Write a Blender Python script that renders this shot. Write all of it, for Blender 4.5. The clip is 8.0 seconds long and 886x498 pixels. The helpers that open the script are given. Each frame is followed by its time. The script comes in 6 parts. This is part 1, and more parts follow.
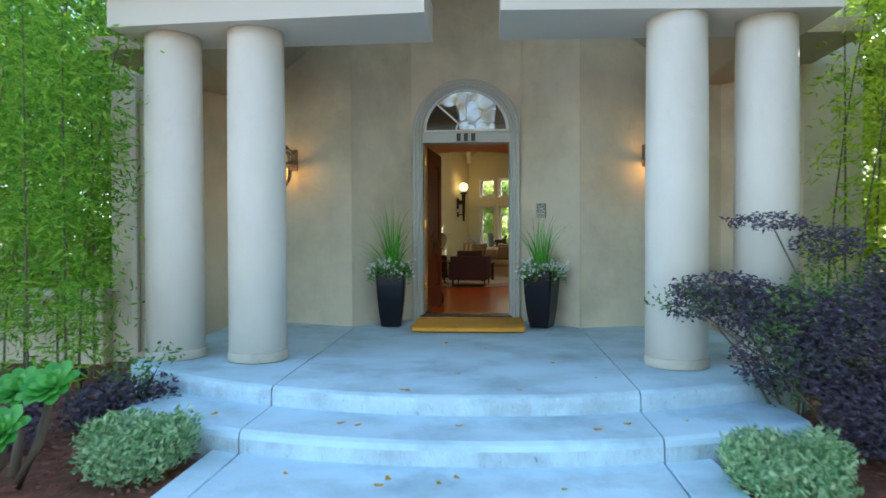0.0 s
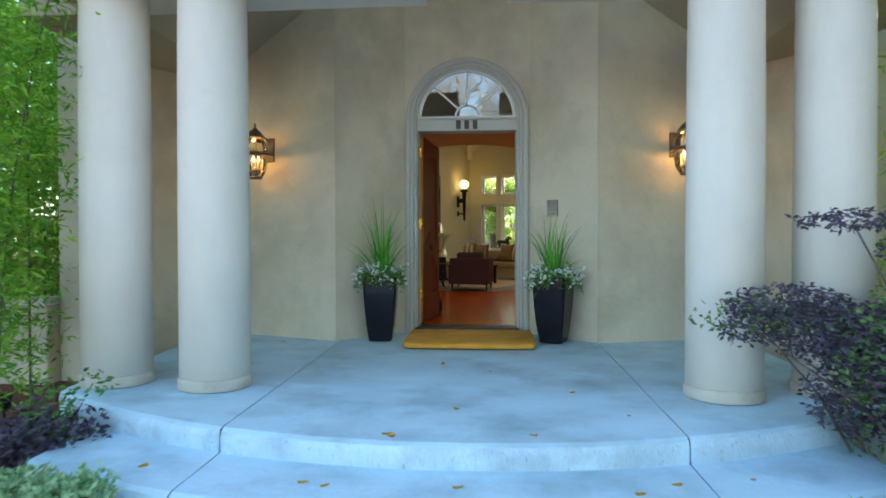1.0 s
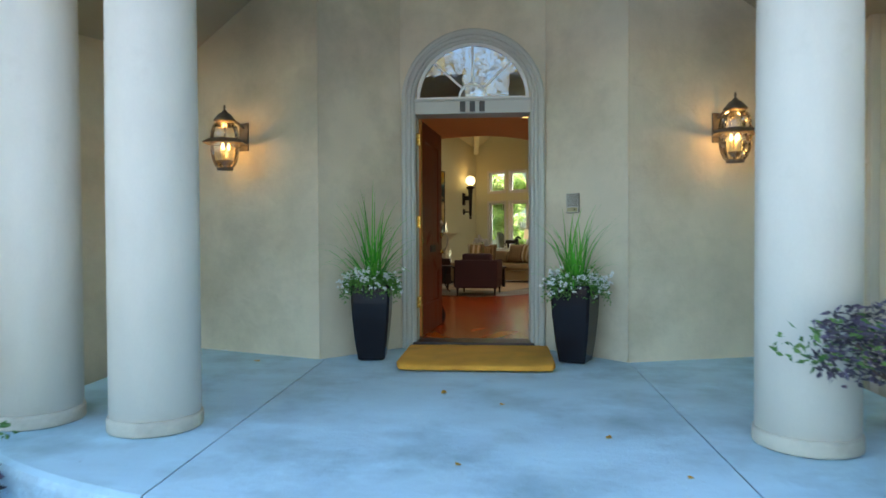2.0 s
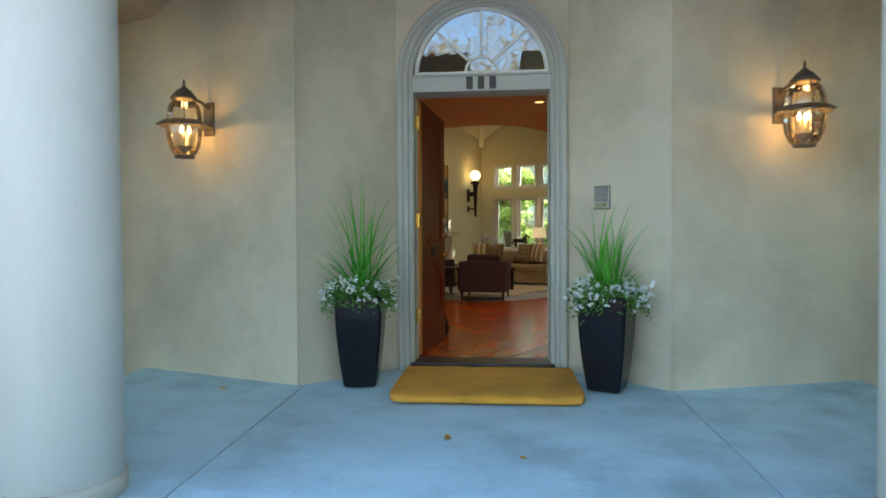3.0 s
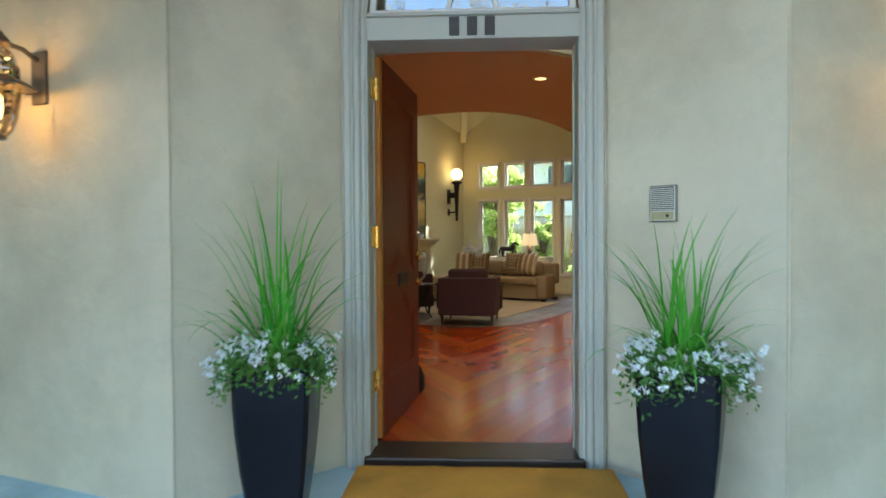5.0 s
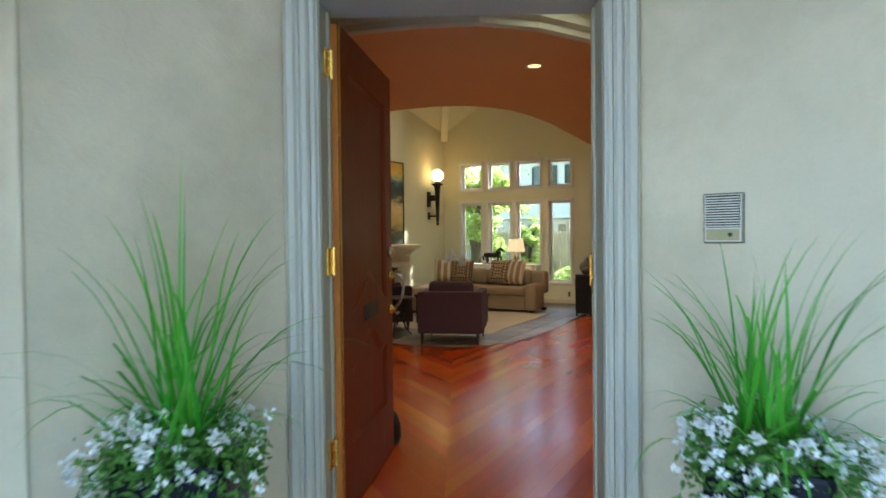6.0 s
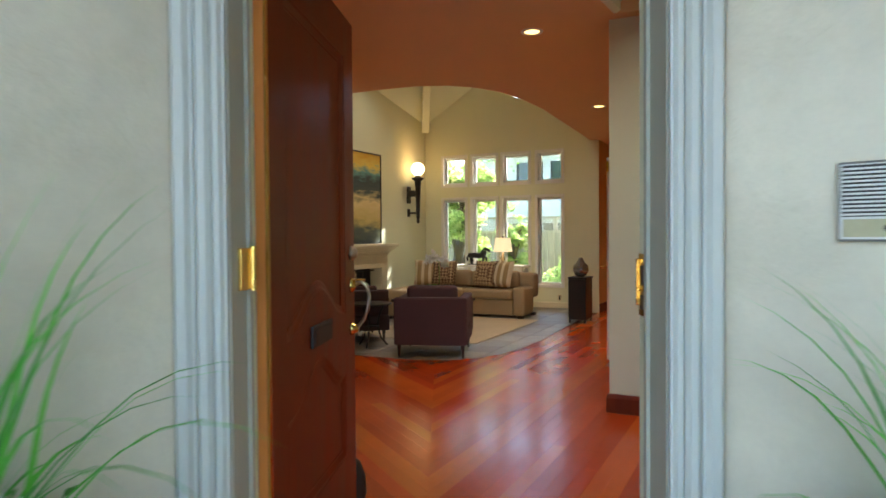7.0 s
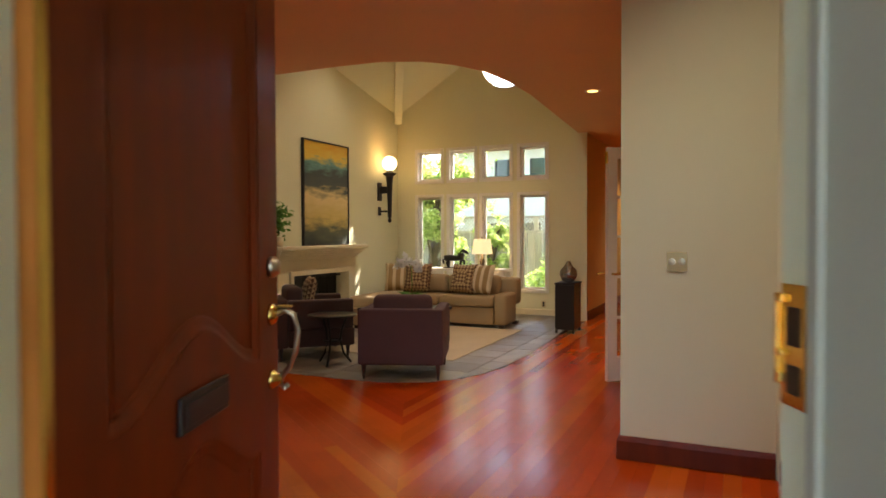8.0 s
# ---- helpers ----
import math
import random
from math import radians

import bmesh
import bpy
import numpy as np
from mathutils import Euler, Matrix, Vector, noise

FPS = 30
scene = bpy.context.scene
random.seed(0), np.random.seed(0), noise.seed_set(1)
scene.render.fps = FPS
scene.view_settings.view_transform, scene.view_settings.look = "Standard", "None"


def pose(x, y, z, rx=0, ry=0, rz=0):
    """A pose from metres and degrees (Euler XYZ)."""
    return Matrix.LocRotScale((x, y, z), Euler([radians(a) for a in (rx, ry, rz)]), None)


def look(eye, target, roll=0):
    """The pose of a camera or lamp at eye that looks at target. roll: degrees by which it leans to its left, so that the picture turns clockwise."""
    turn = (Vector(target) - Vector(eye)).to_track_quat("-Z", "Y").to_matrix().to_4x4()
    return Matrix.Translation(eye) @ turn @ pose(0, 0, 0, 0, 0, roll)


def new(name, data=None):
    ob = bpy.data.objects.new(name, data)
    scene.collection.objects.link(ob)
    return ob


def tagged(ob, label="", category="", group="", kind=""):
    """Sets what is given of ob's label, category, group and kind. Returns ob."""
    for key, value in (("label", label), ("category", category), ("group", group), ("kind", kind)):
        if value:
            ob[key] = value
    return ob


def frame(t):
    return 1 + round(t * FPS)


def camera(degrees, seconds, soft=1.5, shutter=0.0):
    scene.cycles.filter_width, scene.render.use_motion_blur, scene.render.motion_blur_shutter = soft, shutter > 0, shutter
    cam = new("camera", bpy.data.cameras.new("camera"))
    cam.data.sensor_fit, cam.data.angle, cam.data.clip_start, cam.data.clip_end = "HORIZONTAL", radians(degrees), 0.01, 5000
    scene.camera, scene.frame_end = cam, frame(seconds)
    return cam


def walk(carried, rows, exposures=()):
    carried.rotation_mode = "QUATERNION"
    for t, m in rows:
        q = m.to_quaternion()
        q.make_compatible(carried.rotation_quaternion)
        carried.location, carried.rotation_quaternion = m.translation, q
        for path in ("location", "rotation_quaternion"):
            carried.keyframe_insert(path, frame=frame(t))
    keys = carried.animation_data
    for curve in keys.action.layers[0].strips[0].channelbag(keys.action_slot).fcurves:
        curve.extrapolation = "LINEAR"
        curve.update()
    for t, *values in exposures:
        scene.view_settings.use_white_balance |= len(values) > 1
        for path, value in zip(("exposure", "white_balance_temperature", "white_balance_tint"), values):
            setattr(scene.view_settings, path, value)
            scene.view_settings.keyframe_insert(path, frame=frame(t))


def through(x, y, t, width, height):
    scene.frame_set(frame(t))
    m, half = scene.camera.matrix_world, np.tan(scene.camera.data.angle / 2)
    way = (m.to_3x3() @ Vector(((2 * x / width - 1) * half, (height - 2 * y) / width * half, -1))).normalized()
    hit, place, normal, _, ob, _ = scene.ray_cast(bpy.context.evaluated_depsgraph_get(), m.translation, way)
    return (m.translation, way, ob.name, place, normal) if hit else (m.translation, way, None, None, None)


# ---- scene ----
cam = camera(67.9, 8.0, soft=1.6, shutter=0.6)
PATH = [
    (0, (0.326, -9.013, 1.121), (0.183, -7.018, 1.089), -0.2),
    (0.5, (0.296, -8.467, 1.133), (0.15, -6.473, 1.102), -0.2),
    (1, (0.287, -7.918, 1.141), (0.142, -5.924, 1.108), -0.1),
    (1.5, (0.282, -7.362, 1.14), (0.126, -5.368, 1.108), -0.2),
    (3, (0.165, -5.747, 1.184), (-0.01, -3.755, 1.141), -0.3),
    (3.5, (0.125, -5.22, 1.18), (-0.054, -3.228, 1.139), -0.4),
    (4, (0.092, -4.735, 1.206), (-0.079, -2.743, 1.162), -0.4),
    (4.5, (0.068, -4.233, 1.259), (-0.075, -2.238, 1.216), -0.3),
    (6, (-0.008, -2.775, 1.429), (-0.06, -0.776, 1.388), -0.6),
    (6.5, (-0.01, -2.29, 1.436), (-0.034, -0.291, 1.394), -0.6),
    (7, (-0.019, -1.785, 1.412), (-0.015, 0.215, 1.369), -0.4),
    (7.5, (-0.016, -1.27, 1.419), (0.035, 0.729, 1.374), -0.3),
    (8, (0.014, -0.77, 1.429), (0.092, 1.228, 1.384), -0.2),
]
walk(cam, [(t, look(eye, target, roll)) for t, eye, target, roll in PATH],
     [(0.0, 2.06, 6250, 4), (1.5, 2.16, 6200, 4), (3.5, 2.32, 6120, 4), (4.5, 2.58, 6100, 4), (6.0, 2.8, 5750, 4), (7.0, 3.02, 5800, 8), (7.5, 3.06, 6150, 11), (8.0, 3.05, 6700, 14)])

# ---------- world, sun, exposure ----------
TO_SUN = Vector((0.69 * math.cos(radians(36)), 0.724 * math.cos(radians(36)), math.sin(radians(36))))
world = bpy.data.worlds.new("world")
scene.world = world
world.use_nodes = True
wn = world.node_tree.nodes
sky = wn.new("ShaderNodeTexSky")
sky.sky_type, sky.sun_disc = "NISHITA", False
sky.sun_elevation, sky.sun_rotation = radians(36), math.atan2(0.69, 0.724)
wn["Background"].inputs["Strength"].default_value = 0.15
world.node_tree.links.new(sky.outputs["Color"], wn["Background"].inputs["Color"])
sun = new("sun", bpy.data.lights.new("sun", "SUN"))
sun.data.energy, sun.data.angle, sun.data.color = 4.6, radians(0.6), (1.0, 0.93, 0.82)
sun.matrix_world = look(TO_SUN * 30, (0, 0, 0))

# ---------- small helpers ----------
BACK = 0.18
HOUSE = pose(0, BACK, 0, 0, 0, -26.6)  # the inner rooms stand turned to the front


def ab(a, b, z=0.0):
    """World place from the inner rooms' own axes."""
    return HOUSE @ Vector((a, b, z))


def mesh_of(bm, name, smooth=False):
    me = bpy.data.meshes.new(name)
    bmesh.ops.recalc_face_normals(bm, faces=bm.faces[:])
    bm.to_mesh(me)
    bm.free()
    if smooth:
        me.shade_smooth()
    return me


def part(name, bm, material, parent=None, label="", smooth=False, m=None):
    ob = new(name, mesh_of(bm, name, smooth))
    ob.data.materials.append(material)
    if parent is not None:
        ob.parent = parent
    if m is not None:
        ob.matrix_basis = m
    if label:
        ob["label"] = label
    return ob


def structure(name, bm, material, label, category, smooth=False):
    return tagged(part(name, bm, material, None, "", smooth), label, category, "", "structure")


def thing(name, m, label, category, group="", kind=""):
    ob = new(name)
    ob.empty_display_size = 0.1
    ob.matrix_world = m
    return tagged(ob, label, category, group, kind)


def box(bm, x0, y0, z0, x1, y1, z1, bevel=0.0, seg=2):
    r = bmesh.ops.create_cube(bm, size=1.0)
    vs = r["verts"]
    for v in vs:
        v.co = Vector(((x0 + x1) / 2 + v.co.x * (x1 - x0), (y0 + y1) / 2 + v.co.y * (y1 - y0), (z0 + z1) / 2 + v.co.z * (z1 - z0)))
    if bevel:
        es = list({e for v in vs for e in v.link_edges})
        bmesh.ops.bevel(bm, geom=es, offset=bevel, segments=seg, affect="EDGES", profile=0.5)
    return bm


def boxed(*a, **k):
    return box(bmesh.new(), *a, **k)


def prism(bm, pts, z0, z1, m=None):
    """A plan outline raised from z0 to z1."""
    lo = [bm.verts.new((p[0], p[1], z0)) for p in pts]
    hi = [bm.verts.new((p[0], p[1], z1)) for p in pts]
    n = len(pts)
    bm.faces.new(lo[::-1])
    bm.faces.new(hi)
    for i in range(n):
        bm.faces.new((lo[i], lo[(i + 1) % n], hi[(i + 1) % n], hi[i]))
    if m is not None:
        for v in lo + hi:
            v.co = m @ v.co
    return bm


def lathe(bm, prof, n=24, m=None, cap=True):
    """Turn a profile of (radius, height) about z."""
    rings = []
    for r, z in prof:
        rings.append([bm.verts.new((r * math.cos(2 * math.pi * i / n), r * math.sin(2 * math.pi * i / n), z)) for i in range(n)])
    for a, b in zip(rings, rings[1:]):
        for i in range(n):
            bm.faces.new((a[i], a[(i + 1) % n], b[(i + 1) % n], b[i]))
    if cap:
        bm.faces.new(rings[0][::-1])
        bm.faces.new(rings[-1])
    if m is not None:
        for ring in rings:
            for v in ring:
                v.co = m @ v.co
    return bm


def tube(bm, pts, r, n=8, taper=1.0):
    """A round bar along points; taper is the end radius as a share of the first."""
    pts = [Vector(p) for p in pts]
    rings, k = [], len(pts)
    for i, p in enumerate(pts):
        d = (pts[min(i + 1, k - 1)] - pts[max(i - 1, 0)]).normalized()
        s = d.cross(Vector((0, 0, 1)) if abs(d.z) < 0.9 else Vector((1, 0, 0))).normalized()
        q = d.cross(s)
        rr = r * (1 + (taper - 1) * i / max(1, k - 1))
        rings.append([bm.verts.new(p + rr * (math.cos(2 * math.pi * j / n) * s + math.sin(2 * math.pi * j / n) * q)) for j in range(n)])
    for a, b in zip(rings, rings[1:]):
        for j in range(n):
            bm.faces.new((a[j], a[(j + 1) % n], b[(j + 1) % n], b[j]))
    bm.faces.new(rings[0][::-1])
    bm.faces.new(rings[-1])
    return bm


def sweep(bm, path, profile, normal, closed=False):
    """A moulding along a flat path: profile of (across, proud), across to the path's right hand seen against the normal."""
    path, normal, rows = [Vector(p) for p in path], Vector(normal).normalized(), []
    n = len(path)
    for i, p in enumerate(path):
        a = path[(i - 1) % n] if closed or i else p
        b = path[(i + 1) % n] if closed or i < n - 1 else p
        d1, d2 = (p - a), (b - p)
        d1 = d1.normalized() if d1.length > 1e-9 else d2.normalized()
        d2 = d2.normalized() if d2.length > 1e-9 else d1
        t = (d1 + d2).normalized()
        s = t.cross(normal).normalized()
        stretch = 1 / max(0.35, t.dot(d1))
        rows.append([bm.verts.new(p + s * (u * stretch) + normal * w) for u, w in profile])
    k = len(profile)
    pairs = list(zip(rows, rows[1:])) + ([(rows[-1], rows[0])] if closed else [])
    for a, b in pairs:
        for j in range(k - 1):
            bm.faces.new((a[j], b[j], b[j + 1], a[j + 1]))
    if not closed:
        bm.faces.new(rows[0])
        bm.faces.new(rows[-1][::-1])
    return bm


# ---------- materials ----------
def mat(name, col, rough=0.6, var=0.12, scale=3.0, fine=60.0, bump=0.15, metal=0.0, rand=0.0, stain=None, stain_at=(0.52, 0.7), stretch=(1, 1, 1), spec=0.5, rvar=0.1, bump_dist=0.004, glow=None, glow_s=0.0, coat=0.0, mid=0.0, mid_dist=0.01, pits=0.0, pit_at=(0.64, 0.7)):
    m = bpy.data.materials.new(name)
    m.use_nodes = True
    t = m.node_tree
    n, l = t.nodes, t.links
    p = n["Principled BSDF"]
    p.inputs["Metallic"].default_value = metal
    p.inputs["Specular IOR Level"].default_value = spec
    p.inputs["Coat Weight"].default_value = coat
    p.inputs["Coat Roughness"].default_value = 0.12
    tc = n.new("ShaderNodeTexCoord")
    mp = n.new("ShaderNodeMapping")
    mp.inputs["Scale"].default_value = stretch
    l.new(tc.outputs["Object"], mp.inputs["Vector"])
    big, small = n.new("ShaderNodeTexNoise"), n.new("ShaderNodeTexNoise")
    big.inputs["Scale"].default_value, big.inputs["Detail"].default_value = scale, 6
    small.inputs["Scale"].default_value, small.inputs["Detail"].default_value = fine, 4
    for q in (big, small):
        l.new(mp.outputs["Vector"], q.inputs["Vector"])
    mix = n.new("ShaderNodeMix")
    mix.data_type = "RGBA"
    c = Vector(col)
    mix.inputs["A"].default_value = (*(c * (1 - var)), 1)
    mix.inputs["B"].default_value = (*[min(1, q * (1 + var)) for q in c], 1)
    add = n.new("ShaderNodeMath")
    add.operation = "MULTIPLY_ADD"
    l.new(small.outputs["Fac"], add.inputs[0])
    add.inputs[1].default_value = 0.35
    ctr = n.new("ShaderNodeMapRange")
    ctr.inputs["From Min"].default_value, ctr.inputs["From Max"].default_value = 0.3, 0.7
    l.new(big.outputs["Fac"], ctr.inputs["Value"])
    ctr.inputs["To Max"].default_value = 0.65
    l.new(ctr.outputs["Result"], add.inputs[2])
    l.new(add.outputs["Value"], mix.inputs["Factor"])
    out = mix.outputs["Result"]
    if stain is not None:
        sn = n.new("ShaderNodeTexNoise")
        sn.inputs["Scale"].default_value, sn.inputs["Detail"].default_value, sn.inputs["Roughness"].default_value = scale * 0.6, 9, 0.65
        l.new(tc.outputs["Object"], sn.inputs["Vector"])
        mr = n.new("ShaderNodeMapRange")
        mr.inputs["From Min"].default_value, mr.inputs["From Max"].default_value = stain_at
        l.new(sn.outputs["Fac"], mr.inputs["Value"])
        mx = n.new("ShaderNodeMix")
        mx.data_type = "RGBA"
        l.new(mr.outputs["Result"], mx.inputs["Factor"])
        l.new(out, mx.inputs["A"])
        mx.inputs["B"].default_value = (*stain, 1)
        out = mx.outputs["Result"]
    if pits:
        pn, pmap = n.new("ShaderNodeTexNoise"), n.new("ShaderNodeMapping")
        pmap.inputs["Scale"].default_value = (1.0, 1.0, 0.6)
        l.new(tc.outputs["Object"], pmap.inputs["Vector"])
        l.new(pmap.outputs["Vector"], pn.inputs["Vector"])
        pn.inputs["Scale"].default_value, pn.inputs["Detail"].default_value, pn.inputs["Roughness"].default_value = pits, 7, 0.7
        pr_ = n.new("ShaderNodeMapRange")
        pr_.inputs["From Min"].default_value, pr_.inputs["From Max"].default_value = pit_at
        l.new(pn.outputs["Fac"], pr_.inputs["Value"])
        pm = n.new("ShaderNodeMix")
        pm.data_type = "RGBA"
        l.new(pr_.outputs["Result"], pm.inputs["Factor"])
        l.new(out, pm.inputs["A"])
        pm.inputs["B"].default_value = (*(c * 0.4), 1)
        out = pm.outputs["Result"]
    if rand:
        oi = n.new("ShaderNodeObjectInfo")
        mr = n.new("ShaderNodeMapRange")
        mr.inputs["To Min"].default_value, mr.inputs["To Max"].default_value = 1 - rand, 1 + rand
        l.new(oi.outputs["Random"], mr.inputs["Value"])
        hs = n.new("ShaderNodeHueSaturation")
        l.new(mr.outputs["Result"], hs.inputs["Value"])
        l.new(out, hs.inputs["Color"])
        out = hs.outputs["Color"]
    l.new(out, p.inputs["Base Color"])
    rr = n.new("ShaderNodeMapRange")
    rr.inputs["To Min"].default_value, rr.inputs["To Max"].default_value = max(0.02, rough - rvar), min(1, rough + rvar)
    l.new(big.outputs["Fac"], rr.inputs["Value"])
    l.new(rr.outputs["Result"], p.inputs["Roughness"])
    if bump:
        bp = n.new("ShaderNodeBump")
        bp.inputs["Strength"].default_value, bp.inputs["Distance"].default_value = bump, bump_dist
        l.new(small.outputs["Fac"], bp.inputs["Height"])
        if mid:
            mn, b2 = n.new("ShaderNodeTexNoise"), n.new("ShaderNodeBump")
            mn.inputs["Scale"].default_value, mn.inputs["Detail"].default_value, mn.inputs["Distortion"].default_value = mid, 5, 0.8
            b2.inputs["Strength"].default_value, b2.inputs["Distance"].default_value = 0.5, mid_dist
            l.new(mp.outputs["Vector"], mn.inputs["Vector"])
            l.new(mn.outputs["Fac"], b2.inputs["Height"])
            l.new(b2.outputs["Normal"], bp.inputs["Normal"])
        l.new(bp.outputs["Normal"], p.inputs["Normal"])
    if glow is not None:
        p.inputs["Emission Color"].default_value = (*glow, 1)
        p.inputs["Emission Strength"].default_value = glow_s
    return m


def leaf_mat(name, col, col2, through=0.35, rough=0.45):
    """Leaf colour that varies leaf by leaf, with light coming through."""
    m = bpy.data.materials.new(name)
    m.use_nodes = True
    n, l = m.node_tree.nodes, m.node_tree.links
    p = n["Principled BSDF"]
    g = n.new("ShaderNodeNewGeometry")
    ramp = n.new("ShaderNodeMix")
    ramp.data_type = "RGBA"
    ramp.inputs["A"].default_value, ramp.inputs["B"].default_value = (*col, 1), (*col2, 1)
    l.new(g.outputs["Random Per Island"], ramp.inputs["Factor"])
    l.new(ramp.outputs["Result"], p.inputs["Base Color"])
    p.inputs["Roughness"].default_value = rough
    tr = n.new("ShaderNodeBsdfTranslucent")
    l.new(ramp.outputs["Result"], tr.inputs["Color"])
    ms = n.new("ShaderNodeMixShader")
    ms.inputs["Fac"].default_value = through
    l.new(p.outputs["BSDF"], ms.inputs[1])
    l.new(tr.outputs["BSDF"], ms.inputs[2])
    l.new(ms.outputs["Shader"], n["Material Output"].inputs["Surface"])
    return m


def glass_mat(name, tint=(0.95, 0.97, 0.96), ior=1.45, rough=0.01):
    m = bpy.data.materials.new(name)
    m.use_nodes = True
    n, l = m.node_tree.nodes, m.node_tree.links
    n.remove(n["Principled BSDF"])
    tr, gl, fr, ms = n.new("ShaderNodeBsdfTransparent"), n.new("ShaderNodeBsdfGlossy"), n.new("ShaderNodeFresnel"), n.new("ShaderNodeMixShader")
    tr.inputs["Color"].default_value = (*tint, 1)
    gl.inputs["Roughness"].default_value = rough
    fr.inputs["IOR"].default_value = ior
    l.new(fr.outputs["Fac"], ms.inputs["Fac"])
    l.new(tr.outputs["BSDF"], ms.inputs[1])
    l.new(gl.outputs["BSDF"], ms.inputs[2])
    l.new(ms.outputs["Shader"], n["Material Output"].inputs["Surface"])
    return m


def glow_mat(name, col, strength):
    m = bpy.data.materials.new(name)
    m.use_nodes = True
    n, l = m.node_tree.nodes, m.node_tree.links
    n.remove(n["Principled BSDF"])
    e = n.new("ShaderNodeEmission")
    e.inputs["Color"].default_value, e.inputs["Strength"].default_value = (*col, 1), strength
    l.new(e.outputs["Emission"], n["Material Output"].inputs["Surface"])
    return m


STUCCO = mat("stucco", (0.67, 0.585, 0.435), 0.85, 0.12, 1.6, 70, 0.4, stain=(0.49, 0.425, 0.305), stain_at=(0.46, 0.72), mid=5, mid_dist=0.02)
COLUMN = mat("column_plaster", (0.72, 0.665, 0.575), 0.8, 0.1, 2.6, 110, 0.3, stain=(0.55, 0.5, 0.41), stain_at=(0.58, 0.9), stretch=(1, 1, 0.4), mid=6, mid_dist=0.012)
RINGM = mat("column_ring_plaster", (0.54, 0.5, 0.41), 0.85, 0.12, 4.0, 110, 0.3, stain=(0.36, 0.33, 0.27), stain_at=(0.5, 0.75))
# one even tan for the porch vault, darker than beam and walls
SOFFIT = mat("tan_soffit", (0.44, 0.37, 0.26), 0.85, 0.08, 1.5, 90, 0.3)
BEAM = mat("beam_plaster", (0.66, 0.6, 0.5), 0.85, 0.05, 1.5, 90, 0.3)
CONCRETE = mat("concrete", (0.55, 0.74, 0.83), 0.7, 0.15, 1.7, 90, 0.5, stain=(0.31, 0.45, 0.5), stain_at=(0.47, 0.7), bump_dist=0.005, stretch=(0.8, 1.4, 1), mid=9, mid_dist=0.012, pits=16, pit_at=(0.66, 0.78))
RISER = mat("rough_concrete", (0.56, 0.71, 0.78), 0.85, 0.18, 5.0, 60, 1.0, stain=(0.4, 0.5, 0.55), stain_at=(0.48, 0.7), stretch=(1, 1, 0.5), bump_dist=0.016, pits=22, pit_at=(0.6, 0.74))
TRIM = mat("grey_trim_paint", (0.5, 0.49, 0.43), 0.5, 0.04, 3.0, 120, 0.08)
JAMB = mat("olive_jamb_paint", (0.42, 0.4, 0.31), 0.5, 0.05, 3.0, 120, 0.08)
WHITE = mat("white_gloss_paint", (0.78, 0.77, 0.72), 0.35, 0.03, 3.0, 120, 0.05)
CREAM = mat("cream_wall_paint", (0.74, 0.73, 0.52), 0.8, 0.03, 1.0, 120, 0.12)
CEIL = mat("terracotta_ceiling_paint", (0.76, 0.45, 0.21), 0.85, 0.03, 1.0, 120, 0.1)
OCHRE = mat("ochre_wall_paint", (0.7, 0.46, 0.17), 0.8, 0.04, 1.0, 120, 0.1)
MULCH = mat("bark_mulch", (0.2, 0.075, 0.045), 0.95, 0.55, 14, 120, 0.9, bump_dist=0.02)
BRONZE = mat("dark_bronze", (0.07, 0.055, 0.045), 0.4, 0.2, 8, 90, 0.1, metal=0.7)

# ---------- ground and porch ----------
bm = bmesh.new()
bmesh.ops.create_grid(bm, x_segments=60, y_segments=60, size=60)
for v in bm.verts:
    if v.co.y < -1 or abs(v.co.x) > 14:
        v.co.z = 0.05 * noise.noise(v.co * 0.6)
    v.co.z -= 0.42
structure("ground", bm, MULCH, "dark red-brown bark mulch over the garden beds", "ground")

RC = Vector((0.06, 0.78))


def arc_y(x, r):
    return RC.y - math.sqrt(max(0.01, r * r - (x - RC.x) ** 2))


def slab(name, x0, x1, back, r, top, bottom, label, slope=0.0, steps=14):
    """Poured slab with a curved front edge, its arris rounded."""
    bm = bmesh.new()
    xs = [x0 + (x1 - x0) * i / steps for i in range(steps + 1)]

    def zt(y):
        return top + slope * min(0.0, y + 0.65)
    prof = lambda y: [(y, bottom), (y, zt(y) - 0.055), (y + 0.016, zt(y) - 0.018), (y + 0.055, zt(y)), (back, zt(back)), (back, bottom)]
    rows = []
    for x in xs:
        jig = 0.006 * noise.noise(Vector((x * 3, r, 0)))
        rows.append([bm.verts.new((x, y, z)) for y, z in prof(arc_y(x, r) + jig)])
    for a, b in zip(rows, rows[1:]):
        for j in range(6):
            bm.faces.new((a[j], a[(j + 1) % 6], b[(j + 1) % 6], b[j]))
    bm.faces.new(rows[0][::-1])
    bm.faces.new(rows[-1])
    for fc in bm.faces:
        fc.material_index = int(abs(fc.calc_center_median().z - bottom) < (top - bottom) * 0.9 and fc.calc_center_median().y < back - 0.3)
    ob = structure(name, bm, CONCRETE, label, "porch floor")
    ob.data.materials.append(RISER)
    return ob


